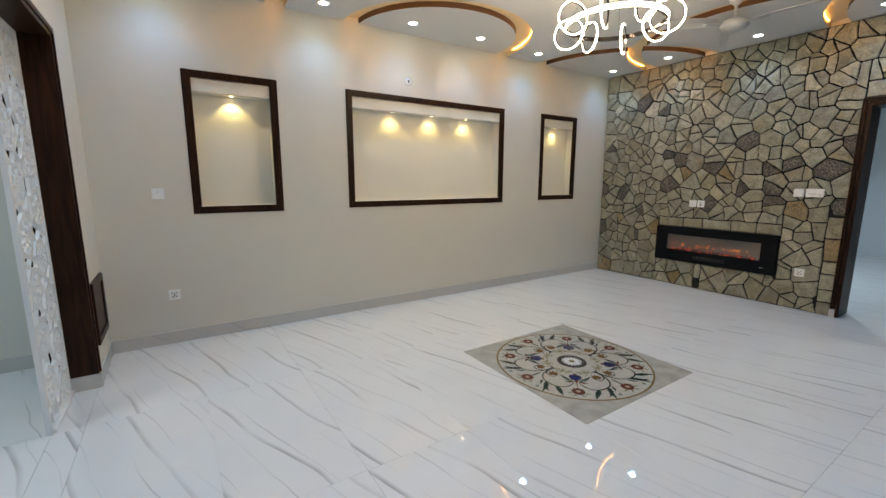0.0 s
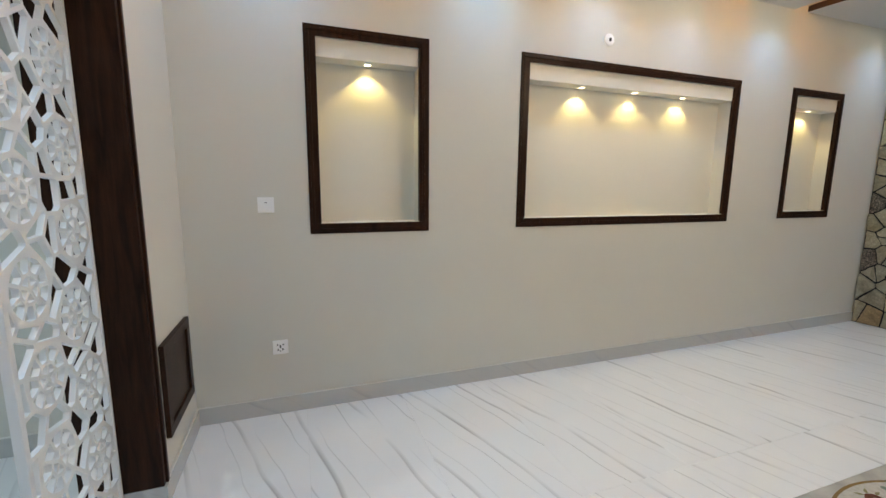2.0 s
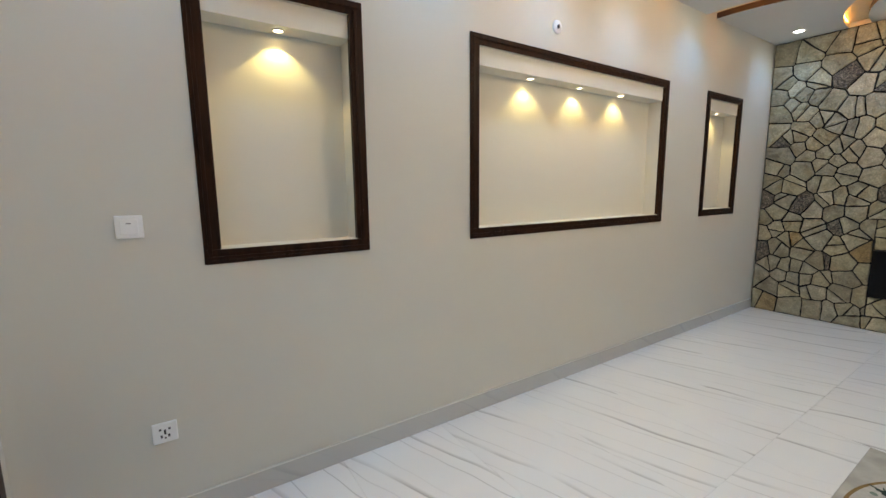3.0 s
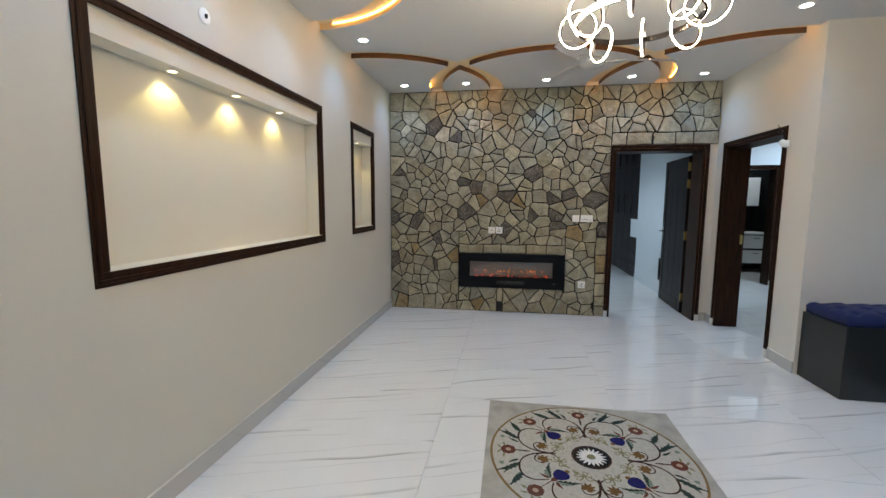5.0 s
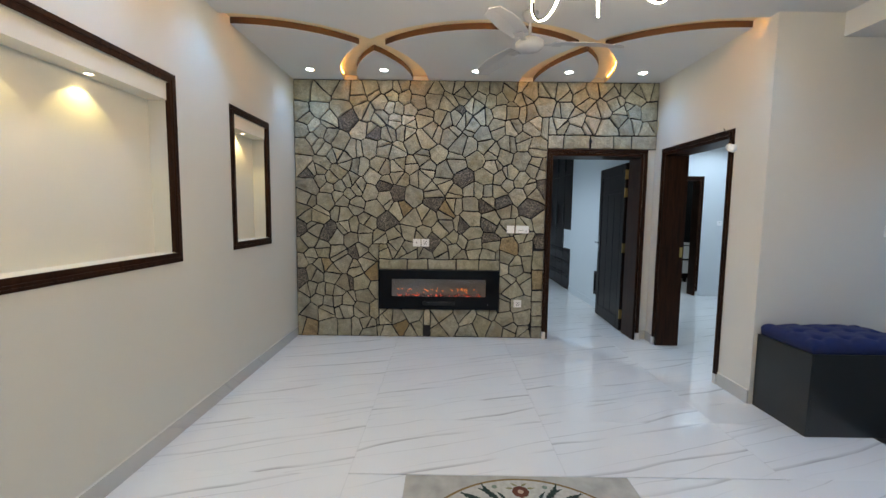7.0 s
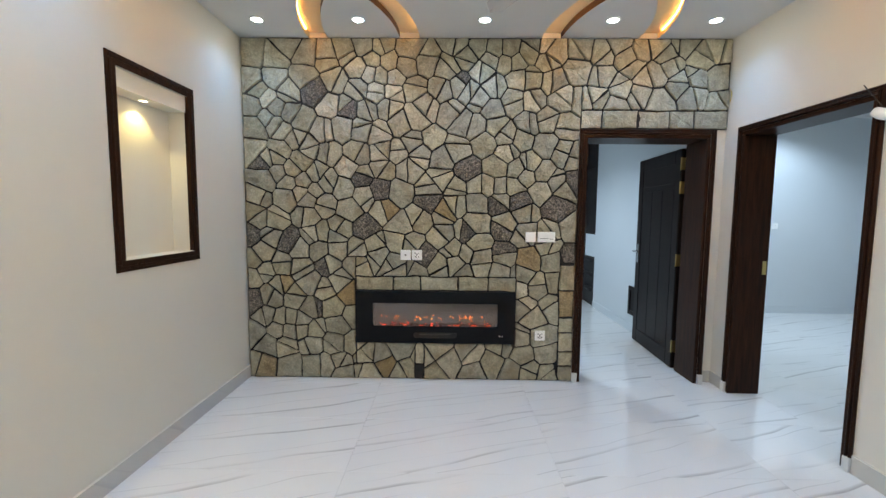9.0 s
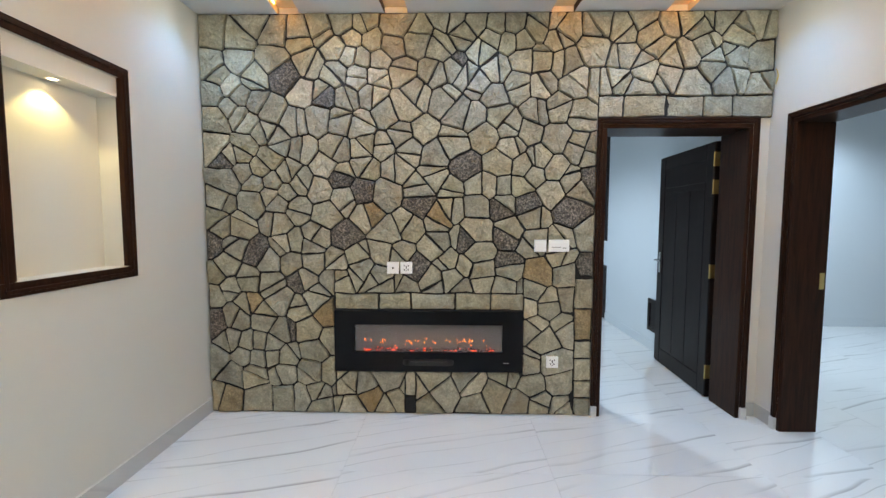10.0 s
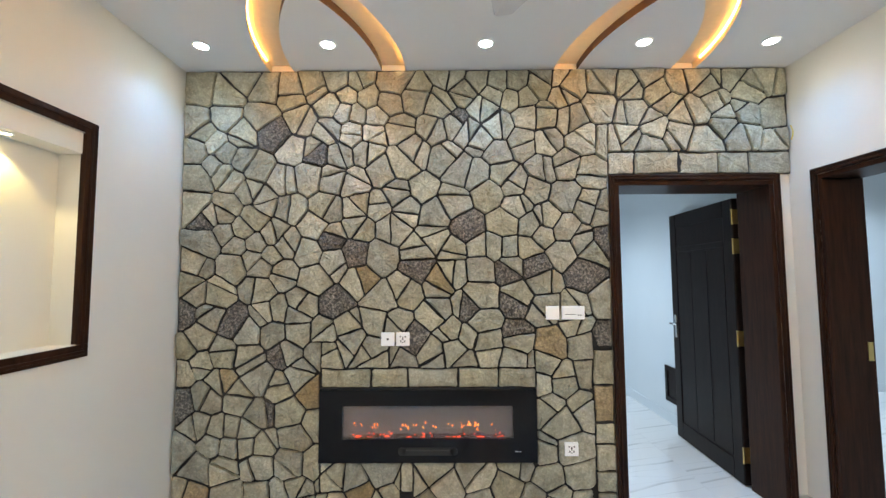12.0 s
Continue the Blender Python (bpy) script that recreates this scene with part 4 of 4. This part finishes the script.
ring = [grid[u][0] for u in range(nx + 1)] + [grid[nx][v] for v in range(1, ny + 1)] + [grid[u][ny] for u in range(nx - 1, -1, -1)] + [grid[0][v] for v in range(ny - 1, 0, -1)]
low = [cushion.verts.new((p.co.x * 0.985 - 0.004, (p.co.y + BL / 2) * 0.985 - BL / 2, BH + 0.001)) for p in ring]
for i in range(len(ring)):
    j = (i + 1) % len(ring)
    cushion.faces.new((ring[i], low[i], low[j], ring[j]))
cushion.faces.new(low[::-1])
bmesh.ops.recalc_face_normals(cushion, faces=cushion.faces)
cu = smooth(part("bench_cushion", cushion, VELVET))
cu.matrix_world = pose(XR - 0.01, 0.085, 0)
tagged(cu, "tufted royal blue velvet cushion on the bench", "cushion")

# ---- chandelier ----
ch = thing("chandelier", "ring chandelier of glowing white loops on dark chrome", "chandelier", (2.400, 1.938, 2.435))
def hoop(r, w, t, seg=64):
    """A flat band: the metal inside, and the light strip outside."""
    metal = lathe([(r - t, -w / 2), (r, -w / 2), (r, w / 2), (r - t, w / 2), (r - t, -w / 2)], seg)
    strip = lathe([(r + 0.0005, -w / 2 * 0.96), (r + 0.004, -w * 0.36), (r + 0.004, w * 0.36), (r + 0.0005, w / 2 * 0.96), (r + 0.0005, -w / 2 * 0.96)], seg)
    for bm in (metal, strip):
        caps = [f for f in bm.faces if len(f.verts) > 4]
        bmesh.ops.delete(bm, geom=caps, context="FACES_ONLY")
        bmesh.ops.remove_doubles(bm, verts=bm.verts, dist=1e-5)
    return metal, strip
metal, strip = hoop(0.315, 0.028, 0.012, 96)
main = smooth(part("main_hoop", metal, CHROME, ch, "dark chrome hoop"), False)
smooth(part("light_strip", strip, LED, main, "glowing white strip"))
for k in range(8):
    a = 45.0 * k - 21.0
    metal, strip = hoop(0.098, 0.0095, 0.006, 48)
    lo_ = part("loop", metal, CHROME, ch, "dark chrome loop")
    lo_.matrix_local = pose(0.310 * math.cos(radians(a)), 0.310 * math.sin(radians(a)), -0.012 if k % 2 else 0.012, 90, 0, a)
    smooth(part("light_strip", strip, LED, lo_, "glowing white strip"))
for k in range(3):
    a = radians(30 + 120 * k)
    w = bmesh.new()
    p, q = Vector((0.305 * math.cos(a), 0.305 * math.sin(a), 0.017)), Vector((0.05 * math.cos(a), 0.05 * math.sin(a), ZC - 2.435 - 0.02))
    add_tube(w, 0.0012, (q - p).length, Matrix.Translation((p + q) / 2) @ (q - p).to_track_quat("Z", "Y").to_matrix().to_4x4(), seg=6)
    part("cable", w, DARKHOLE, ch)
smooth(part("canopy", lathe([(0.08, ZC - 2.435), (0.08, ZC - 2.455), (0.07, ZC - 2.46), (0.002, ZC - 2.46)], 32), CHROME, ch))

# ---- ceiling fan ----
fan = thing("ceiling_fan", "white three-blade ceiling fan at rest", "ceiling fan", (3.94, 1.885, 2.66))
smooth(part("motor", lathe([(0.004, 0.0), (0.05, 0.002), (0.085, 0.012), (0.105, 0.035), (0.105, 0.06), (0.075, 0.085), (0.03, 0.10), (0.014, 0.105)], 40), FANPAINT, fan))
part("down_rod", add_tube(bmesh.new(), 0.012, ZC - 2.66 - 0.13, pose(0, 0, 0.10 + (ZC - 2.66 - 0.13) / 2), seg=14), FANPAINT, fan)
smooth(part("canopy", lathe([(0.014, ZC - 2.66 - 0.07), (0.05, ZC - 2.66 - 0.04), (0.062, ZC - 2.66)], 28), FANPAINT, fan))
for k in range(3):
    bm = bmesh.new()
    n = 10
    top = []
    for i in range(n + 1):
        s = i / n
        x, w = 0.17 + 0.52 * s, 0.055 + 0.018 * math.sin(math.pi * min(1, s * 1.2)) - (0.05 * max(0, s - 0.93) / 0.07)
        top.append([bm.verts.new((x, y, 0.055 + y * 0.22 + dz - 0.03 * s * s)) for y, dz in ((-w, 0), (-w, 0.005), (0, 0.011), (w, 0.005), (w, 0), (0, 0.006))])
    for a, b in zip(top, top[1:]):
        for i in range(6):
            bm.faces.new((a[i], a[(i + 1) % 6], b[(i + 1) % 6], b[i]))
    bm.faces.new(top[0]); bm.faces.new(top[-1][::-1])
    bmesh.ops.recalc_face_normals(bm, faces=bm.faces)
    bl = part("blade", bm, FANPAINT, fan)
    bl.matrix_local = pose(0, 0, 0, 0, 0, 28 + 120 * k)
    arm = part("blade_arm", add_box(add_box(bmesh.new(), 0.085, 0.20, -0.018, 0.018, 0.045, 0.051, 0.002), 0.17, 0.24, -0.035, 0.035, 0.046, 0.052, 0.002), FANPAINT, bl)

# ---- floor inlay ----
MO = (1.725, 2.94, 1.466, 2.698)
inlay = structure("floor_inlay", box(MO[0] + 0.001, MO[1] - 0.001, MO[2] + 0.001, MO[3] - 0.001, -0.0105, 0.0), plain("beige_inlay_marble", (0.45, 0.43, 0.385), 0.05, vary=0.42, scale=9.0), "square inlaid floral marble panel let into the floor")
ICX, ICY = (MO[0] + MO[1]) / 2, (MO[2] + MO[3]) / 2
ink = {k: plain("inlay_" + k, c, 0.15, vary=0.3, scale=40.0) for k, c in dict(gold=(0.24, 0.15, 0.06), cream=(0.50, 0.475, 0.42), stem=(0.065, 0.03, 0.022), red=(0.15, 0.05, 0.032), pink=(0.45, 0.30, 0.22),
       blue=(0.018, 0.016, 0.11), green=(0.035, 0.055, 0.045), pale=(0.20, 0.25, 0.20), black=(0.018, 0.014, 0.014), white=(0.8, 0.79, 0.76), ochre=(0.19, 0.10, 0.035), sage=(0.24, 0.22, 0.12)).items()}

def flat(pts, z, base=-0.0004):
    """A thin inlaid piece with that outline."""
    bm = bmesh.new()
    a = [bm.verts.new((*p, base)) for p in pts]
    b = [bm.verts.new((*p, z)) for p in pts]
    bm.faces.new(b)
    for i in range(len(pts)):
        j = (i + 1) % len(pts)
        bm.faces.new((a[i], a[j], b[j], b[i]))
    bmesh.ops.recalc_face_normals(bm, faces=bm.faces)
    return bm

def disc(r, n=36, cx=0.0, cy=0.0, wave=0.0, waves=0):
    return [(cx + (r + wave * math.cos(waves * t)) * math.cos(t), cy + (r + wave * math.cos(waves * t)) * math.sin(t)) for t in (2 * math.pi * i / n for i in range(n))]

def leaf(x, y, a, l, w, bend=0.25, n=9, teeth=0.0):
    """A leaf from its stalk outwards; teeth: how deep its edge is cut."""
    up, dn = [], []
    for i in range(n + 1):
        s = i / n
        c, h = l * s, w * math.sin(math.pi * s ** 0.8) * (1 - (teeth if i % 2 else 0.0))
        off = bend * l * s * s
        up.append((c, off + h)); dn.append((c, off - h * 0.8))
    pts = up + dn[-2:0:-1]
    ca, sa = math.cos(radians(a)), math.sin(radians(a))
    return [(x + ca * p - sa * q, y + sa * p + ca * q) for p, q in pts]

def ribbon(p0, p1, p2, p3, w, z, n=18):
    """A stem along a curve, thinning to its tip."""
    bm = bmesh.new()
    rows = []
    for i in range(n + 1):
        s = i / n
        f = [(1 - s) ** 3, 3 * s * (1 - s) ** 2, 3 * s * s * (1 - s), s ** 3]
        g = [-(1 - s) ** 2, (1 - s) ** 2 - 2 * s * (1 - s), 2 * s * (1 - s) - s * s, s * s]
        x, y = (sum(f[k] * p[c] for k, p in enumerate((p0, p1, p2, p3))) for c in (0, 1))
        dx, dy = (sum(g[k] * p[c] for k, p in enumerate((p0, p1, p2, p3))) for c in (0, 1))
        l = math.hypot(dx, dy) or 1
        h = w * (1 - 0.45 * s)
        rows.append([bm.verts.new((x - dy / l * h * k, y + dx / l * h * k, z)) for k in (1, -1)])
    for a, b in zip(rows, rows[1:]):
        bm.faces.new((a[0], a[1], b[1], b[0]))
    bmesh.ops.recalc_face_normals(bm, faces=bm.faces)
    return bm

def inlaid(name, bm, mat, turns):
    """One piece repeated round the middle, sharing its mesh."""
    ob = part(name, bm, mat, inlay)
    for k, a in enumerate(turns):
        o = ob if k == 0 else new(name, ob.data)
        o.parent = inlay
        o.matrix_local = pose(ICX, ICY, 0, 0, 0, a)

quarter, eighth = [90.0 * k for k in range(4)], [45.0 * k for k in range(8)]
inlaid("border_ring", flat(disc(0.586, 96), 0.0004), ink["gold"], [0])
inlaid("field", flat(disc(0.572, 96), 0.0008), ink["cream"], [0])
inlaid("rosette_ring", flat(disc(0.112, 48), 0.0012), ink["stem"], [0])
inlaid("rosette_ground", flat(disc(0.100, 48), 0.0016), ink["black"], [0])
inlaid("petal", flat(leaf(0.02, 0, 0, 0.068, 0.010, 0), 0.0022), ink["white"], [360.0 * k / 18 for k in range(18)])
inlaid("rosette_heart", flat(disc(0.024, 24), 0.0026), ink["sage"], [0])
# eight red flowers, each with a pale heart
inlaid("flower", flat(disc(0.044, 40, 0.478, 0, 0.0015, 8), 0.0016), ink["red"], eighth)
inlaid("flower_heart", flat(disc(0.016, 20, 0.478, 0), 0.0020), ink["pink"], eighth)
for s in (1, -1):
    inlaid("scroll", ribbon((0.20, 0), (0.29, 0.0), (0.40, s * 0.02), (0.415, s * 0.13), 0.0075, 0.0011), ink["stem"], quarter)
    inlaid("scroll", ribbon((0.415, s * 0.13), (0.425, s * 0.24), (0.35, s * 0.275), (0.262, s * 0.238), 0.0065, 0.0011), ink["stem"], quarter)
    inlaid("scroll", ribbon((0.25, 0), (0.33, s * 0.005), (0.355, s * 0.095), (0.29, s * 0.10), 0.0055, 0.0011), ink["stem"], quarter)
    inlaid("scroll", ribbon((0.29, s * 0.10), (0.262, s * 0.10), (0.262, s * 0.065), (0.285, s * 0.068), 0.0040, 0.0011), ink["stem"], quarter)
    inlaid("scroll", ribbon((0.24, 0), (0.22, s * 0.005), (0.20, s * 0.025), (0.185, s * 0.05), 0.0050, 0.0011), ink["stem"], quarter)
    inlaid("stalk", ribbon((0.35, 0), (0.38, s * 0.004), (0.41, s * 0.006), (0.44, 0), 0.0040, 0.0012), ink["stem"], quarter)
    for a, l in ((0, 0.060), (30, 0.055), (-30, 0.055), (62, 0.045), (-62, 0.045), (100, 0.03), (-100, 0.03)):
        inlaid("gold_leaf", flat(leaf(0.290, s * 0.075, 180 + s * 38 + a, l, 0.0115, 0.15), 0.0016), ink["ochre"], quarter)
    # curled sprigs round the rosette
    for a, l, w in ((0, 0.05, 0.007), (38, 0.045, 0.006), (-38, 0.045, 0.006), (80, 0.035, 0.006), (-80, 0.035, 0.006), (140, 0.03, 0.005), (-140, 0.03, 0.005)):
        ca, sa, h = math.cos(radians(s * 22 + a)), math.sin(radians(s * 22 + a)), (1 if a > 0 else -1) * l
        put = lambda u, v: (0.180 + ca * u - sa * v, s * 0.070 + sa * u + ca * v)
        inlaid("sprig", ribbon(put(0, 0), put(l * 0.6, 0), put(l * 1.2, h * 0.15), put(l * 0.95, h * 0.55), w * 0.75, 0.0014), ink["sage"], quarter)
        inlaid("sprig_bud", flat(disc(w * 0.8, 10, *put(l * 0.93, h * 0.55)), 0.0016), ink["sage"], quarter)
    # long acanthus leaves that break from the scroll towards the ring
    for x, y, a, l, w, bend, c in ((0.415, 0.115, 55, 0.15, 0.024, -0.38, "green"), (0.425, 0.125, 35, 0.12, 0.019, 0.32, "green"), (0.428, 0.13, 42, 0.10, 0.011, 0.05, "pale"),
                                   (0.405, 0.20, 78, 0.13, 0.021, -0.32, "green"), (0.41, 0.20, 62, 0.105, 0.014, 0.20, "pale"), (0.40, 0.21, 40, 0.12, 0.018, 0.38, "green"),
                                   (0.415, 0.09, 12, 0.07, 0.012, 0.35, "green")):
        inlaid("acanthus", flat(leaf(x, s * y, s * a, l, w, bend * s, 11, 0.5 if c == "green" else 0.0), 0.0016 + 0.0001 * len(c)), ink[c], quarter)
    inlaid("bud", flat(disc(0.014, 14, 0.515, s * 0.135), 0.0019), ink["pale"], quarter)
    inlaid("small_leaf", flat(leaf(0.520, s * 0.012, s * 40, 0.04, 0.008, 0.2 * s), 0.0016), ink["sage"], eighth)
    inlaid("small_leaf", flat(leaf(0.500, s * 0.038, s * 70, 0.04, 0.008, 0.2 * s), 0.0017), ink["sage"], eighth)
# pomegranates on the diagonals
D = [45.0 + a for a in quarter]
inlaid("pomegranate", flat(disc(0.044, 30, 0.275, 0, 0.003, 3), 0.0020), ink["blue"], D)
inlaid("calyx", flat(leaf(0.305, 0, 0, 0.055, 0.016, 0), 0.0017), ink["red"], D)
inlaid("crown", flat(leaf(0.21, 0, 0, 0.035, 0.016, 0), 0.0017), ink["ochre"], D)
inlaid("stalk", ribbon((0.33, 0), (0.38, 0.0), (0.40, 0.0), (0.44, 0), 0.0035, 0.0011), ink["red"], D)
for s in (1, -1):
    inlaid("acanthus", flat(leaf(0.335, s * 0.015, s * 105, 0.115, 0.027, 0.6 * s, 11, 0.45), 0.0015), ink["green"], D)
    inlaid("acanthus", flat(leaf(0.34, s * 0.02, s * 60, 0.06, 0.010, 0.3 * s), 0.0015), ink["red"], D)
    inlaid("acanthus", flat(leaf(0.335, s * 0.025, s * 100, 0.075, 0.011, 0.5 * s), 0.0019), ink["pale"], D)
    inlaid("sprig", flat(leaf(0.205, s * 0.055, 180 + s * 50, 0.055, 0.009, 0.3 * s), 0.0014), ink["sage"], D)

# ---- things in the rooms behind ----
ward = thing("wardrobe", "tall dark fitted wardrobe in the bedroom", "wardrobe", (8.5, 0.12, 0))
part("body", box(0.0, 2.5, -0.62, -0.022, 0.0, 2.9), LEAF, ward)
for k in range(5):
    x0 = 0.5 * k
    for z0, z1, nm in ((2.22, 2.88, "door"), (1.18, 2.20, "door"), (0.56, 0.78, "drawer"), (0.32, 0.54, "drawer"), (0.08, 0.30, "drawer")):
        d = part(nm, box(x0 + 0.004, x0 + 0.496, -0.021, 0.0, z0, z1, 0.003), LEAF, ward)
        if nm == "door":
            part("handle", box(x0 + 0.44, x0 + 0.46, 0.0, 0.03, z0 + 0.08, min(z1, z0 + 0.55) - 0.06, 0.004), DARKHOLE, d, "long black bar handle")
        else:
            part("handle", box(x0 + 0.12, x0 + 0.38, 0.0, 0.022, z1 - 0.06, z1 - 0.045, 0.003), DARKHOLE, d, "black bar handle")
    if k:
        part("door", box(x0 + 0.004, x0 + 0.496, -0.021, 0.0, 0.80, 1.16, 0.003), LEAF, ward)
part("open_shelf", box(0.01, 0.49, -0.0215, -0.012, 0.80, 1.16), BLUEWALL, ward, "pale open shelf recess")
van = thing("bathroom_vanity", "white bathroom vanity with drawers", "vanity", (10.25, -2.15, 0))
part("carcass", box(-0.50, 0, -0.75, 0.75, 0.16, 0.82), LEAF, van)
for k in range(3):
    for z0, z1 in ((0.20, 0.48), (0.52, 0.80)):
        d = part("drawer", box(-0.52, -0.501, -0.74 + 0.5 * k, -0.27 + 0.5 * k, z0, z1, 0.004), PLASTIC, van, "white drawer front")
        part("handle", box(-0.54, -0.521, -0.56 + 0.5 * k, -0.45 + 0.5 * k, z1 - 0.07, z1 - 0.055, 0.003), STEEL, d)
part("worktop", box(-0.54, 0, -0.77, 0.77, 0.821, 0.86, 0.004), PLASTIC, van, "white stone worktop")
for k in range(4):
    part("leg", box(-0.48 + 0.4 * (k // 2), -0.44 + 0.4 * (k // 2), -0.70 + 1.36 * (k % 2), -0.66 + 1.36 * (k % 2), 0, 0.16), LEAF, van)
tagged(part("splash_panel", box(10.27, 10.298, -2.85, -1.45, 0.87, 1.42), BLACKGLASS), "black glass splash panel behind the vanity", "panel")
cab = thing("mirror_cabinet", "white wall cabinet over the vanity", "cabinet", (10.298, -2.15, 1.43))
part("carcass", box(-0.18, 0, -0.7, 0.7, 0, 0.62), PLASTIC, cab)
for k in range(3):
    part("door", box(-0.195, -0.181, -0.69 + 0.46 * k, -0.24 + 0.46 * k, 0.01, 0.61, 0.003), PLASTIC, cab)

# ---- small fittings on the cream wall ----
cam_e = thing("wall_sensor", "small white plastic sensor hanging from a black wire", "sensor", (4.225, YS, 2.02))
smooth(part("housing", lathe([(0.004, -0.045), (0.026, -0.035), (0.030, 0.0), (0.026, 0.035), (0.004, 0.045)], 20), PLASTIC, cam_e)).matrix_local = pose(0, 0.034, 0, 0, 62, 0)
part("bracket", box(-0.02, 0.02, 0.0, 0.012, -0.03, 0.03, 0.003), PLASTIC, cam_e)
bm = bmesh.new()
add_tube(bm, 0.003, 0.19, pose(0.055, 0.03, 0.105, 0, 38, 0), seg=8)
part("wire", bm, DARKHOLE, cam_e)
wire = thing("loose_wire", "short yellow wire end beside the stone", "wire", (XE - 0.02, 0.135, 2.50))
bm = bmesh.new()
for k in range(6):
    a = 180 * k / 5
    add_tube(bm, 0.003, 0.022, pose(-0.02 - 0.012 * math.sin(radians(a)), 0.0, -0.016 * k, 0, 25 * math.cos(radians(a)), 0), seg=6)
part("sleeve", bm, plain("yellow_cable", (0.7, 0.5, 0.05), 0.4), wire)
# ---- floor tiles: one object a tile ----
floor = bpy.data.objects["floor"]
# floor rectangles to be tiled: x from, to, y from, to
def lay(x0, x1, y0, y1, ox, oy, holes=()):
    """Tiles of 0.61 by 1.22 m, cut where they meet a border."""
    i0, i1 = math.floor((x0 - ox) / 0.61), math.ceil((x1 - ox) / 0.61)
    j0, j1 = math.floor((y0 - oy) / 1.22), math.ceil((y1 - oy) / 1.22)
    for i in range(i0, i1):
        for j in range(j0, j1):
            a, b = max(x0, ox + 0.61 * i), min(x1, ox + 0.61 * (i + 1))
            c, d = max(y0, oy + 1.22 * j), min(y1, oy + 1.22 * (j + 1))
            bits = [(a, b, c, d)]
            for h in holes:
                nxt = []
                for p, q, r, s in bits:
                    if q <= h[0] or p >= h[1] or s <= h[2] or r >= h[3]:
                        nxt.append((p, q, r, s))
                        continue
                    for p2, q2, r2, s2 in ((p, min(q, h[0]), r, s), (max(p, h[1]), q, r, s), (max(p, h[0]), min(q, h[1]), r, min(s, h[2])), (max(p, h[0]), min(q, h[1]), max(r, h[3]), s)):
                        if q2 - p2 > 0.004 and s2 - r2 > 0.004:
                            nxt.append((p2, q2, r2, s2))
                bits = nxt
            for p, q, r, s in bits:
                if q - p > 0.01 and s - r > 0.01:
                    part("marble_tile", box(p + 0.0007, q - 0.0007, r + 0.0007, s - 0.0007, -0.0105, 0.0), MARBLE, floor)

lay(XW - 0.15, XR, YB, YN, 1.725, 0.58, [MO])
lay(XR, XE + 0.03, YS - 0.23, YN, 1.725, 0.58)
lay(-4.4, XW - 0.15, -1.2, YN, 1.725, 0.58)
lay(XE + 0.03, 11.0, 0.12, YN, 1.725, 0.58)
lay(XR + 0.23, 8.22, -5.6, YS - 0.23, 1.725, 0.58)
lay(8.22, 10.3, -3.2, -0.72, 1.725, 0.58)
# dark boards beyond the beam line
k = 0
y = -3.6
while y < YB - 0.01:
    y1 = min(y + 0.19, YB)
    x = XW - 0.4 * (k % 3)
    while x < XR:
        a, b = max(x, XW), min(x + 1.2, XR)
        if b - a > 0.02:
            part("floor_plank", box(a + 0.001, b - 0.001, y + 0.001, y1 - 0.001, -0.0105, 0.002), DARKPLANK, floor, "dark stained floor plank")
        x += 1.2
    y, k = y1, k + 1
